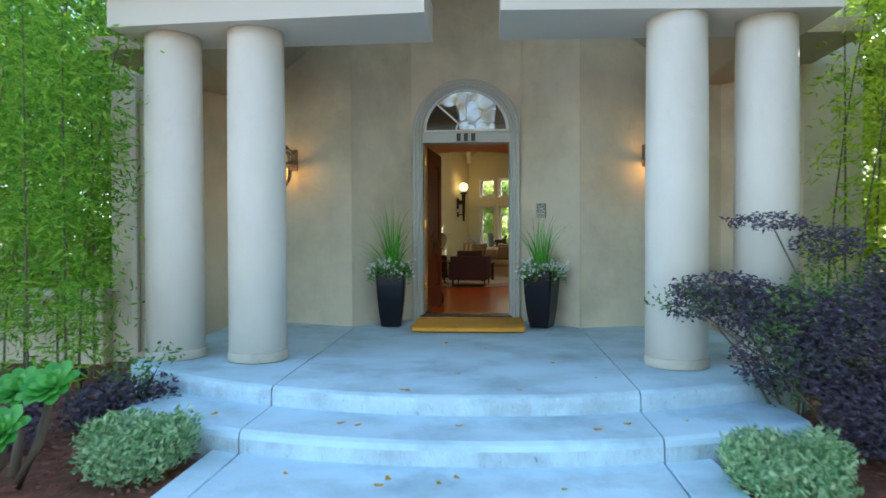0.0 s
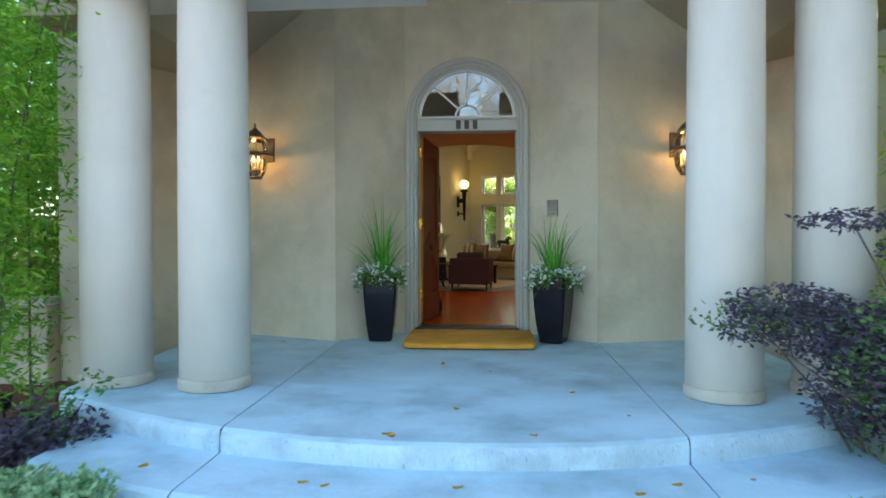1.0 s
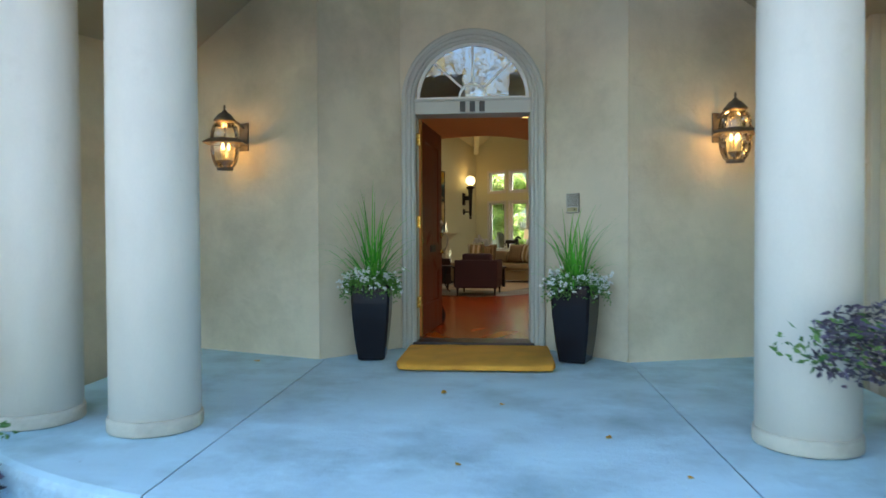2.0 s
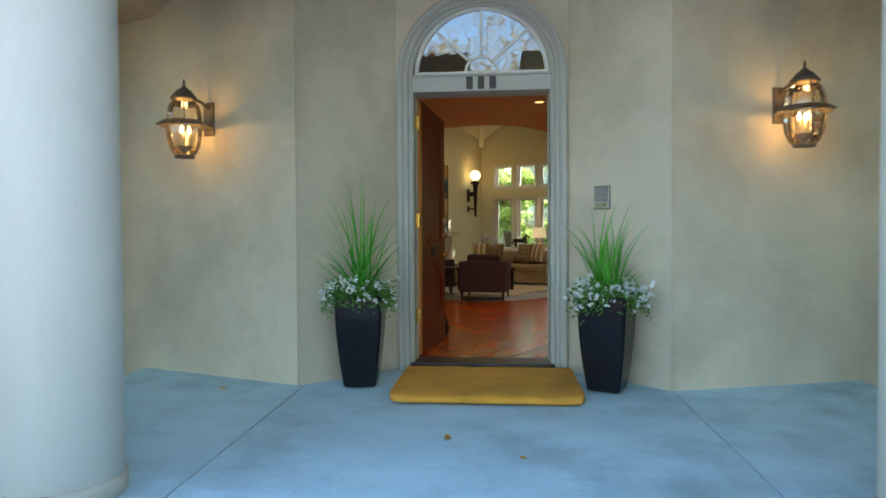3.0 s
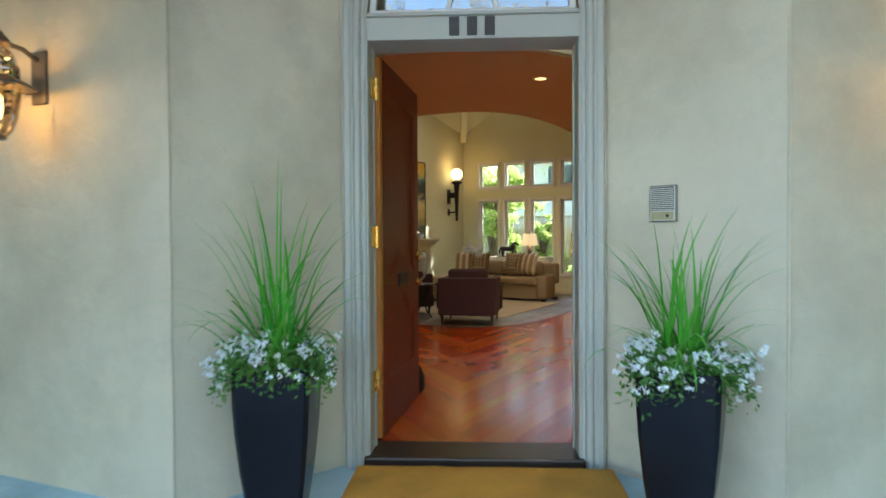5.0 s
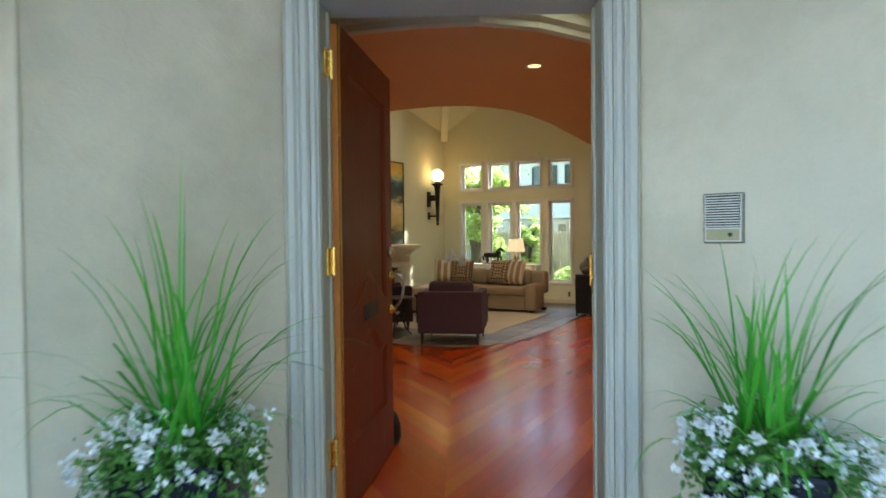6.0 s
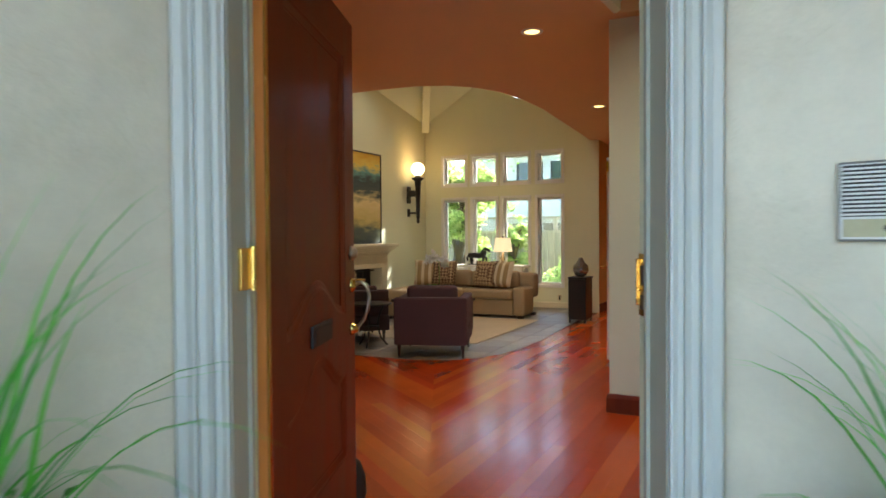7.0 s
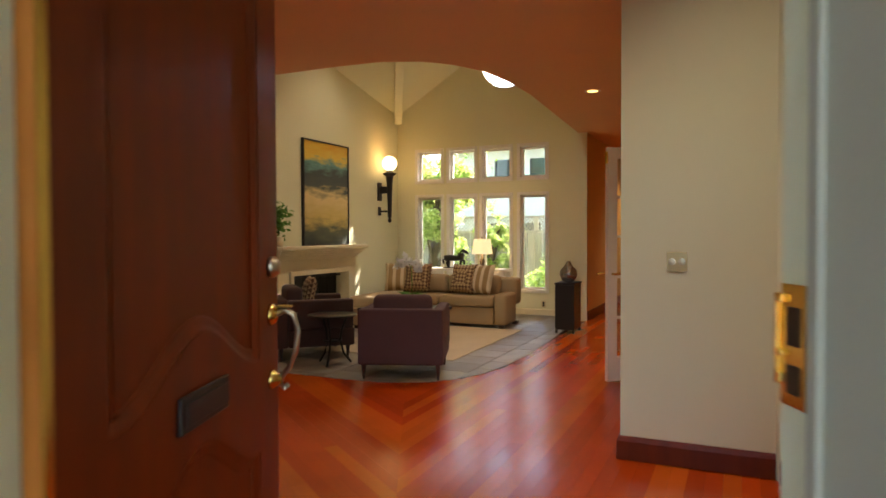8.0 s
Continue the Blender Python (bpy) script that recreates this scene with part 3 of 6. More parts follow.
SLATE = mat("slate_tile", (0.27, 0.25, 0.21), 0.5, 0.3, 3.0, 40, 0.3, rand=0.3, stain=(0.23, 0.17, 0.11), stain_at=(0.5, 0.7), rvar=0.15)
IRON = mat("black_iron", (0.02, 0.017, 0.015), 0.45, 0.2, 8, 60, 0.2, metal=0.4)
VERDI = mat("weathered_bronze", (0.16, 0.13, 0.1), 0.5, 0.35, 12, 80, 0.25, metal=0.5)
NICKEL = mat("aged_nickel", (0.5, 0.44, 0.32), 0.3, 0.1, 8, 60, 0.05, metal=1.0)
POTB = mat("black_glazed_pot", (0.012, 0.012, 0.016), 0.2, 0.2, 3, 60, 0.03, spec=0.2)
COIR = mat("coir_mat", (0.9, 0.41, 0.05), 0.95, 0.2, 4, 150, 0.8, stain=(0.64, 0.31, 0.04), stain_at=(0.52, 0.78), bump_dist=0.02, mid=45, mid_dist=0.012)
PLUM = mat("plum_upholstery", (0.085, 0.045, 0.055), 0.85, 0.12, 3, 260, 0.4)
BROWN = mat("brown_upholstery", (0.06, 0.03, 0.028), 0.75, 0.15, 3, 260, 0.4)
TAN = mat("tan_upholstery", (0.42, 0.31, 0.18), 0.85, 0.08, 3, 260, 0.4)


def cloth_mat(name, a, b, kind):
    """Woven cloth: upright stripes or rows of small diamonds."""
    m = mat(name, a, 0.85, 0.1, 3, 260, 0.4)
    n, l = m.node_tree.nodes, m.node_tree.links
    p = n["Principled BSDF"]
    tc, mx = n.new("ShaderNodeTexCoord"), n.new("ShaderNodeMix")
    mx.data_type = "RGBA"
    l.new(p.inputs["Base Color"].links[0].from_socket, mx.inputs["A"])
    mx.inputs["B"].default_value = (*b, 1)
    if kind == "stripe":
        w = n.new("ShaderNodeTexWave")
        w.inputs["Scale"].default_value, w.inputs["Distortion"].default_value = 2.6, 0.6
        src = w.outputs["Fac"]
    else:
        w, mp = n.new("ShaderNodeTexChecker"), n.new("ShaderNodeMapping")
        w.inputs["Scale"].default_value = 26
        mp.inputs["Rotation"].default_value = (0, radians(45), 0)
        l.new(tc.outputs["Object"], mp.inputs["Vector"])
        src = w.outputs["Fac"]
    l.new((mp.outputs["Vector"] if kind != "stripe" else tc.outputs["Object"]), w.inputs["Vector"])
    mr = n.new("ShaderNodeMapRange")
    mr.inputs["From Min"].default_value, mr.inputs["From Max"].default_value = 0.55, 0.7
    l.new(src, mr.inputs["Value"])
    l.new(mr.outputs["Result"], mx.inputs["Factor"])
    l.new(mx.outputs["Result"], p.inputs["Base Color"])
    return m


STRIPE = cloth_mat("gold_stripe_cloth", (0.36, 0.24, 0.11), (0.72, 0.62, 0.44), "stripe")
SPOTS = cloth_mat("brown_spotted_cloth", (0.12, 0.06, 0.03), (0.5, 0.36, 0.2), "diamond")
RUG = mat("cream_rug", (0.62, 0.52, 0.38), 0.95, 0.08, 2, 300, 0.7, bump_dist=0.008)
STONE = mat("cast_stone", (0.72, 0.65, 0.46), 0.75, 0.08, 2.5, 80, 0.25)
SOOT = mat("firebox_black", (0.015, 0.014, 0.013), 0.8, 0.3, 6, 60, 0.3)
EBONY = mat("ebony_stain", (0.015, 0.012, 0.012), 0.35, 0.2, 4, 60, 0.1, stretch=(1, 1, 8))
DARKWOOD = mat("dark_leg_wood", (0.03, 0.014, 0.01), 0.4, 0.2, 6, 60, 0.1)
PLASTIC = mat("ivory_plastic", (0.66, 0.58, 0.36), 0.4, 0.04, 5, 80, 0.03)
GREYMETAL = mat("intercom_grey", (0.66, 0.63, 0.55), 0.45, 0.1, 20, 200, 0.05)
SHADE = mat("lamp_shade_cloth", (0.8, 0.68, 0.45), 0.9, 0.05, 6, 200, 0.2, glow=(1.0, 0.72, 0.38), glow_s=0.12)
NUMERAL = mat("dark_numeral", (0.05, 0.045, 0.04), 0.4, 0.2, 20, 90, 0.1, metal=0.6)
PETAL = leaf_mat("white_petals", (0.86, 0.87, 0.87), (0.92, 0.92, 0.92), 0.15, 0.5)
GRASSY = leaf_mat("spike_grass", (0.05, 0.32, 0.02), (0.2, 0.6, 0.07), 0.35, 0.35)
SKIRT = leaf_mat("trailing_leaves", (0.06, 0.19, 0.025), (0.18, 0.38, 0.07), 0.35)
# lit copy of the bamboo leaves: sunshine is put into the colour
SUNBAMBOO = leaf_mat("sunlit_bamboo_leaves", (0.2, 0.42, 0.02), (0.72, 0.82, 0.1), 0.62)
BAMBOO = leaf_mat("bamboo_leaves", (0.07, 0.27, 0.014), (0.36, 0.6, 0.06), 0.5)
MAPLE = leaf_mat("purple_leaves", (0.03, 0.03, 0.03), (0.16, 0.12, 0.19), 0.3)
VARIEG = leaf_mat("variegated_leaves", (0.14, 0.34, 0.14), (0.58, 0.72, 0.42), 0.35)
SUCC = leaf_mat("succulent_leaves", (0.06, 0.34, 0.05), (0.2, 0.58, 0.12), 0.4, 0.3)
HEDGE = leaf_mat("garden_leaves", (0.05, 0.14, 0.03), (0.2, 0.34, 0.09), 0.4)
# paler copy of the garden leaves, coloured as if sun shone through
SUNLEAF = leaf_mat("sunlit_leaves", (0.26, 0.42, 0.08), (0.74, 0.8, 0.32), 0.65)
AUTUMN = leaf_mat("autumn_leaves", (0.24, 0.16, 0.04), (0.58, 0.44, 0.1), 0.45)
FALLEN = leaf_mat("fallen_leaves", (0.5, 0.22, 0.01), (0.72, 0.4, 0.02), 0.2)
BARK = mat("bark", (0.12, 0.085, 0.06), 0.9, 0.3, 8, 60, 0.6, stretch=(1, 1, 0.3), bump_dist=0.01)
CULM = mat("bamboo_culm", (0.1, 0.095, 0.04), 0.6, 0.3, 6, 60, 0.2)
BULB = glow_mat("warm_bulb", (1.0, 0.5, 0.13), 4.0)
GLOBE = glow_mat("globe_light", (1.0, 0.68, 0.28), 0.8)
CANLIGHT = glow_mat("can_light", (1.0, 0.52, 0.15), 0.6)
LGLASS = glass_mat("lantern_glass", (0.97, 0.92, 0.8), 1.7, 0.04)


def lamp(name, place, watts, col=(1.0, 0.68, 0.36), size=0.05, kind="POINT", target=None, cone=100):
    d = bpy.data.lights.new(name, kind)
    d.energy, d.color = watts, col
    d.shadow_soft_size = size
    if kind == "SPOT":
        d.spot_size, d.spot_blend = radians(cone), 0.8
    o = new(name, d)
    o.matrix_world = look(place, target) if target is not None else Matrix.Translation(place)
    return o


def leaves(name, places, length, width, material, parent, spread=1.0, droop=0.3, seed=1, fold=0.25, m=None):
    """Many small pointed leaves, four corners each, at the given places (and aims)."""
    rng = np.random.default_rng(seed)
    p = np.asarray(places, float)
    n = len(p)
    az, el = rng.uniform(0, 2 * np.pi, n), rng.normal(-droop, spread * 0.5, n)
    d = np.stack([np.cos(az) * np.cos(el), np.sin(az) * np.cos(el), np.sin(el)], 1)
    side = np.cross(d, rng.normal(0, 1, (n, 3)))
    side /= np.linalg.norm(side, axis=1)[:, None] + 1e-9
    up = np.cross(side, d)
    L = length * rng.uniform(0.6, 1.25, n)[:, None]
    W = width * rng.uniform(0.7, 1.2, n)[:, None]
    v = np.stack([p, p + d * L * 0.45 + side * W * 0.5 + up * W * fold, p + d * L, p + d * L * 0.45 - side * W * 0.5 + up * W * fold], 1).reshape(-1, 3)
    me = bpy.data.meshes.new(name)
    me.from_pydata(v.tolist(), [], np.arange(4 * n).reshape(n, 4).tolist())
    me.materials.append(material)
    ob = new(name, me)
    ob.parent = parent
    if m is not None:
        ob.matrix_basis = m
    return ob


def blob(rng, n, centre, radii, shell=0.5):
    d = rng.normal(0, 1, (n, 3))
    d /= np.linalg.norm(d, axis=1)[:, None]
    r = rng.uniform(shell, 1, n)[:, None] ** 0.6
    return np.asarray(centre) + d * r * np.asarray(radii)


# ---------- front door ----------
LEAFW, LEAFH = 1.13, 2.335
door = thing("door_1", pose(-0.562, 0.262, FLOOR + 0.008, 0, 0, 83.9), "mahogany front door standing open with carved arched panels", "door", "", "structure")
part("leaf", boxed(0, 0.016, 0, LEAFW, 0.05, LEAFH, bevel=0.003), DOORWOOD, door)
part("hinge_edge", boxed(-0.004, 0.004, 0.004, -0.0005, 0.046, LEAFH - 0.004), DOOREDGE, door, "paler orange door edge")
part("weather_strip", boxed(-0.008, -0.005, 0.01, 0.014, -0.0005, LEAFH - 0.01), BRASS, door, "brass weather strip")


def ogee(s0, s1, z, rise, n=22):
    return [(s0 + (s1 - s0) * i / n, z + rise * (math.sin(math.pi * i / n) ** 2)) for i in range(n + 1)]


LOOPS = (("upper_panel", [(0.17, 2.15), (0.17, 0.975)] + ogee(0.2, 0.93, 0.975, 0.14) + [(0.96, 0.975), (0.96, 2.15)]),
         ("lower_panel", [(0.17, 0.32), (0.96, 0.32), (0.96, 0.7)] + ogee(0.2, 0.93, 0.7, 0.155)[::-1] + [(0.17, 0.7)]))
# stiles and rails: one plate with two shaped holes
bm = bmesh.new()
rings = [[(0, 0), (LEAFW, 0), (LEAFW, LEAFH), (0, LEAFH)]] + [loop for _, loop in LOOPS]
borders = []
for ring_ in rings:
    vs = [bm.verts.new((x, 0.0, z)) for x, z in ring_]
    borders += [bm.edges.new((vs[i], vs[(i + 1) % len(vs)])) for i in range(len(vs))]
bmesh.ops.triangle_fill(bm, use_beauty=True, use_dissolve=False, edges=borders)
for back in bmesh.ops.extrude_face_region(bm, geom=bm.faces[:])["geom"]:
    if isinstance(back, bmesh.types.BMVert):
        back.co.y = 0.0155
part("stile_plate", bm, DOORWOOD, door)
# coved mouldings that step down from the plate to the sunk panels
MOULD = [(-0.042, -0.0154), (-0.036, -0.011), (-0.026, -0.0135), (-0.012, -0.006), (0.0, -0.0015), (0.012, -0.006), (0.026, -0.0135), (0.036, -0.011), (0.042, -0.0154)]
for nm, loop in LOOPS:
    bm = bmesh.new()
    sweep(bm, [(x, 0.0, z) for x, z in loop], MOULD, (0, -1, 0), True)
    part(nm, bm, DOORWOOD, door, "", True)
slot = part("mail_slot", boxed(0.43, -0.012, 0.905, 0.7, -0.0005, 0.99, bevel=0.004), IRON, door, "dull dark letter slot")
part("flap", boxed(0.45, -0.016, 0.92, 0.68, -0.0125, 0.975, bevel=0.002), IRON, slot)
h = part("door_handle", tube(bmesh.new(), [(1.06, -0.015, 1.1), (1.06, -0.05, 1.115), (1.06, -0.075, 1.1), (1.06, -0.088, 1.05), (1.06, -0.082, 0.99), (1.06, -0.06, 0.935), (1.06, -0.035, 0.905), (1.06, -0.03, 0.88), (1.06, -0.045, 0.868), (1.06, -0.055, 0.88)], 0.0105, 10, 0.8), NICKEL, door, "aged brass S-shaped grip handle", True)
part("upper_rose", lathe(bmesh.new(), [(0.034, 0), (0.034, 0.008), (0.026, 0.016), (0.012, 0.024)], 18, pose(1.06, -0.0005, 1.1, 90)), BRASS, h, "", True)
part("thumb_latch", boxed(1.048, -0.07, 1.122, 1.072, -0.02, 1.13, bevel=0.003), BRASS, h)
part("lower_rose", lathe(bmesh.new(), [(0.03, 0), (0.03, 0.008), (0.022, 0.016), (0.014, 0.036)], 18, pose(1.06, -0.0005, 0.895, 90)), BRASS, h, "", True)
part("deadbolt", lathe(bmesh.new(), [(0.034, 0), (0.034, 0.014), (0.024, 0.022), (0.02, 0.03)], 18, pose(1.06, -0.0005, 1.25, 90)), NICKEL, door, "round aged brass lock", True)
for z in (0.39, 1.24, 2.11):
    hg = part("hinge", boxed(-0.2, -0.002, z - 0.06, -0.135, 0.012, z + 0.06, bevel=0.002), BRASS, door, "polished brass wide-throw hinge")
    part("knuckle", lathe(bmesh.new(), [(0.009, z - 0.065), (0.009, z + 0.065)], 12, pose(-0.127, -0.006, 0)), BRASS, hg)
stop = thing("door_stop", pose(-0.48, 1.5, FLOOR + 0.001), "black rounded cast door stop on the wooden floor", "door stop")
part("weight", lathe(bmesh.new(), [(0.02, 0), (0.06, 0.004), (0.075, 0.05), (0.07, 0.13), (0.045, 0.2), (0.02, 0.225), (0.004, 0.23)], 20), IRON, stop, "", True)

# three plain bars stand in for the figures over the door
for i, x in enumerate((-0.1, 0.0, 0.1)):
    b = part("number_bar", boxed(x - 0.028, -0.022, 2.447, x + 0.028, -0.0125, 2.553, bevel=0.003), NUMERAL)
    tagged(b, "dark bronze plain bar fixed on the door head", "house sign", "bars over the door")

# intercom on the angled wall
OLIVEPL = mat("yellowed_plate", (0.42, 0.36, 0.2), 0.4, 0.1, 20, 80, 0.03)
ang = math.degrees(math.atan2(-0.65, 0.698))
ALLOY = mat("aged_alloy", (0.2, 0.19, 0.16), 0.4, 0.1, 20, 200, 0.05, metal=0.3)
ic = thing("intercom", pose(1.004, -0.235, 1.484, 0, 0, ang), "grey louvred door intercom set in the stucco", "intercom")
part("frame", boxed(-0.075, -0.022, -0.095, 0.075, -0.001, 0.095, bevel=0.005), ALLOY, ic)
part("face", boxed(-0.069, -0.024, -0.089, 0.069, -0.0221, 0.089), GREYMETAL, ic, "pale face plate")
part("grille_back", boxed(-0.064, -0.0262, -0.036, 0.064, -0.0242, 0.086), NUMERAL, ic, "dark grille backing")
for i in range(12):
    part("louvre", boxed(-0.062, -0.032, -0.033 + i * 0.0098, 0.062, -0.0264, -0.0284 + i * 0.0098), GREYMETAL, ic)
pl = part("button_plate", boxed(-0.062, -0.0275, -0.084, 0.062, -0.0243, -0.042, bevel=0.001), OLIVEPL, ic, "yellowed button plate")
part("button", lathe(bmesh.new(), [(0.008, 0), (0.008, 0.004), (0.006, 0.005)], 14, pose(0.03, -0.0277, -0.063, 90)), NUMERAL, pl)

# ---------- wall lanterns ----------
def lantern(x, y, yaw):
    t = thing("wall_lantern", pose(x, y, 0, 0, 0, yaw), "weathered bronze wall lantern with clear ribbed glass, lit", "wall lamp", "porch lanterns")
    part("back_plate", boxed(-0.055, -0.02, 2.03, 0.055, -0.001, 2.31, bevel=0.006), VERDI, t)
    part("arm", tube(bmesh.new(), [(0, -0.02, 2.26), (0, -0.1, 2.3), (0, -0.2, 2.31), (0, -0.28, 2.3)], 0.013, 8), VERDI, t, "", True)
    part("brace", tube(bmesh.new(), [(0, -0.02, 2.1), (0, -0.08, 2.075), (0, -0.14, 2.09)], 0.009, 8), VERDI, t, "", True)
    c = pose(0, -0.28, 0)
    cap = part("cap", lathe(bmesh.new(), [(0.035, 2.285), (0.105, 2.29), (0.1, 2.305), (0.055, 2.36), (0.028, 2.375), (0.02, 2.39), (0.008, 2.4), (0.012, 2.42), (0.004, 2.45)], 24), VERDI, t, "", True, c)
    up = [(0.075, 2.285), (0.115, 2.24), (0.135, 2.18), (0.14, 2.1)]
    dn = [(0.142, 2.085), (0.138, 2.0), (0.125, 1.92), (0.1, 1.86), (0.07, 1.83)]
    for nm, pr in (("upper_glass", up), ("lower_glass", dn)):
        g = part(nm, lathe(bmesh.new(), pr, 12, None, False), LGLASS, t, "", False, c)
        g.visible_shadow = False
        for k in range(6):
            w = math.radians(60 * k + 15)
            part("rib", tube(bmesh.new(), [(r * 1.01 * math.cos(w), r * 1.01 * math.sin(w), z) for r, z in pr], 0.0036, 6), VERDI, g)
    part("brim", lathe(bmesh.new(), [(0.14, 2.105), (0.215, 2.07), (0.22, 2.078), (0.15, 2.118), (0.14, 2.105)], 6, None, False), VERDI, t, "", False, c)
    foot = part("bottom_ring", lathe(bmesh.new(), [(0.075, 1.815), (0.08, 1.83), (0.072, 1.842), (0.05, 1.842), (0.045, 1.818)], 24), VERDI, t, "", True, c)
    part("candle_tray", lathe(bmesh.new(), [(0.012, 1.842), (0.02, 1.86), (0.06, 1.9), (0.062, 1.912)], 16), VERDI, t, "", True, c)
    for k in range(3):
        w = math.radians(120 * k + 40)
        cx, cy = 0.036 * math.cos(w), -0.28 + 0.036 * math.sin(w)
        cd = part("candle", lathe(bmesh.new(), [(0.013, 1.913), (0.013, 2.005), (0.009, 2.01)], 12, pose(cx, cy, 0)), PLASTIC, t, "cream candle sleeve", True)
        part("bulb", lathe(bmesh.new(), [(0.006, 2.011), (0.014, 2.025), (0.013, 2.045), (0.003, 2.075)], 12, pose(cx, cy, 0)), BULB, cd, "glowing candle bulb", True)
    m = pose(x, y, 0, 0, 0, yaw)
    lamp("lantern_light", m @ Vector((0, -0.28, 2.04)), 1.05, (1.0, 0.54, 0.16), 0.04)


lantern(-2.285, -0.345, -20.1)
lantern(2.315, -0.409, 15.6)

# ---------- planters ----------
def planter(x, y, yaw, seed, reach):
    rng = np.random.default_rng(seed)
    t = thing("planter", pose(x, y, 0, 0, 0, yaw), "tall black glazed planter with spiky grass and white flowers", "planter", "planters by the door")
    bm = bmesh.new()
    rows = []
    for wd, z in ((0.116, 0), (0.124, 0.008), (0.138, 0.1), (0.152, 0.2), (0.171, 0.4), (0.179, 0.54), (0.181, 0.64), (0.18, 0.70), (0.174, 0.712), (0.157, 0.712), (0.15, 0.66)):
        c = wd * 0.88
        rows.append([bm.verts.new((px, py, z)) for px, py in ((-wd, -c), (-c, -wd), (c, -wd), (wd, -c), (wd, c), (c, wd), (-c, wd), (-wd, c))])
    for a, b in zip(rows, rows[1:]):
        for i in range(8):
            bm.faces.new((a[i], a[(i + 1) % 8], b[(i + 1) % 8], b[i]))
    bm.faces.new(rows[0][::-1])
    bm.faces.new(rows[-1])
    part("pot", bm, POTB, t)
    part("soil", boxed(-0.145, -0.145, 0.661, 0.145, 0.145, 0.68), MULCH, t)
    # arching blades
    vs, fs = [], []
    for k in range(80):
        az, lean = rng.uniform(0, 2 * np.pi), abs(rng.normal(0.68, 0.4)) if k % 6 else rng.uniform(1.1, 1.6)
        length, wd = reach * rng.uniform(0.5, 1.0) * (1.0 if lean < 0.9 else 0.8), rng.uniform(0.012, 0.021)
        sx, sy = rng.normal(0, 0.04, 2)
        p = np.array([sx, sy, 0.67])
        n = 9
        for i in range(n + 1):
            f = i / n
            tilt = lean * 0.6 + lean * 0.4 * f + 2.3 * max(0, f - 0.5) * lean
            d = np.array([np.cos(az) * np.sin(tilt), np.sin(az) * np.sin(tilt), np.cos(tilt)])
            s = np.array([-np.sin(az), np.cos(az), 0]) * wd * (1 - f ** 2.2) * 0.5
            cr = np.array([0, 0, wd * 0.2])
            vs += [p - s, p - cr * (1 - f), p + s]
            p = p + d * length / n
        b = len(vs) - 3 * (n + 1)
        for i in range(n):
            o = b + 3 * i
            fs += [(o, o + 1, o + 4, o + 3), (o + 1, o + 2, o + 5, o + 4)]
    me = bpy.data.meshes.new("spike_grass")
    me.from_pydata([tuple(v) for v in vs], [], fs)
    me.materials.append(GRASSY)
    g = new("spike_grass", me)
    g.parent = t
    # trailing skirt of leaves and flowers
    az = rng.uniform(0, 2 * np.pi, 2600)
    r = 0.08 + 0.215 * rng.uniform(0, 1, 2600) ** 0.7
    wob = 0.8 + 0.35 * np.sin(az * 3 + seed) + 0.15 * np.sin(az * 7)
    z = 0.74 + 0.04 * rng.normal(0, 1, 2600) - np.maximum(0, r - 0.18) * 1.0 * wob * rng.uniform(0, 1.2, 2600)
    pts = np.stack([r * wob ** 0.4 * np.cos(az), r * wob ** 0.4 * np.sin(az), z], 1)
    leaves("foliage", pts, 0.035, 0.018, SKIRT, t, 1.0, 0.2, seed)
    pick = pts[rng.uniform(0, 1, 2600) < 0.08]
    fl = []
    for q in pick:
        if q[2] > 0.5 and math.hypot(q[0], q[1]) > 0.1:
            q = q + np.array([q[0] * 0.12, q[1] * 0.12, 0.026])
            fl += [q + rng.normal(0, 0.006, 3) for _ in range(8)]
    leaves("blossom", fl, 0.02, 0.023, PETAL, t, 1.2, -0.3, seed + 5)


planter(-0.945, -0.595, 4, 3, 1.1)
planter(0.972, -0.645, -24, 8, 0.88)

# ---------- door mat ----------
bm = boxed(-0.7, -0.51, 0, 0.7, 0.51, 0.062, bevel=0.02, seg=3)
bmesh.ops.subdivide_edges(bm, edges=bm.edges[:], cuts=9, use_grid_fill=True)
for v in bm.verts:
    k = max(0.0, (-v.co.y - 0.38) / 0.13)
    side = max(0.0, (abs(v.co.x) - 0.6) / 0.1)
    if k > 0 and side > 0:
        v.co.x -= math.copysign(0.03 * k * side, v.co.x)
        v.co.y += 0.03 * k * side
    if v.co.z > 0.03:
        v.co.z += 0.004 * noise.noise(v.co * 6) + 0.003 * noise.noise(v.co * 40)
    v.co.z -= 0.012 * k * k * v.co.z / 0.062
mt = part("door_mat", bm, COIR, None, "", True, pose(0.056, -0.668, 0.001))
tagged(mt, "thick golden coir door mat before the sill", "door mat")

# ---------- hall fittings ----------
def baseboard(pts, m=HOUSE):
    bm = bmesh.new()
    sweep(bm, [m @ Vector((x, y, FLOOR + 0.001)) for x, y in pts], [(-0.003, 0.0), (-0.02, 0.0), (-0.02, 0.11), (-0.012, 0.135), (-0.003, 0.14)], (0, 0, 1))
    structure("baseboard", bm, DOORWOOD, "red-brown varnished wooden baseboard", "baseboard")


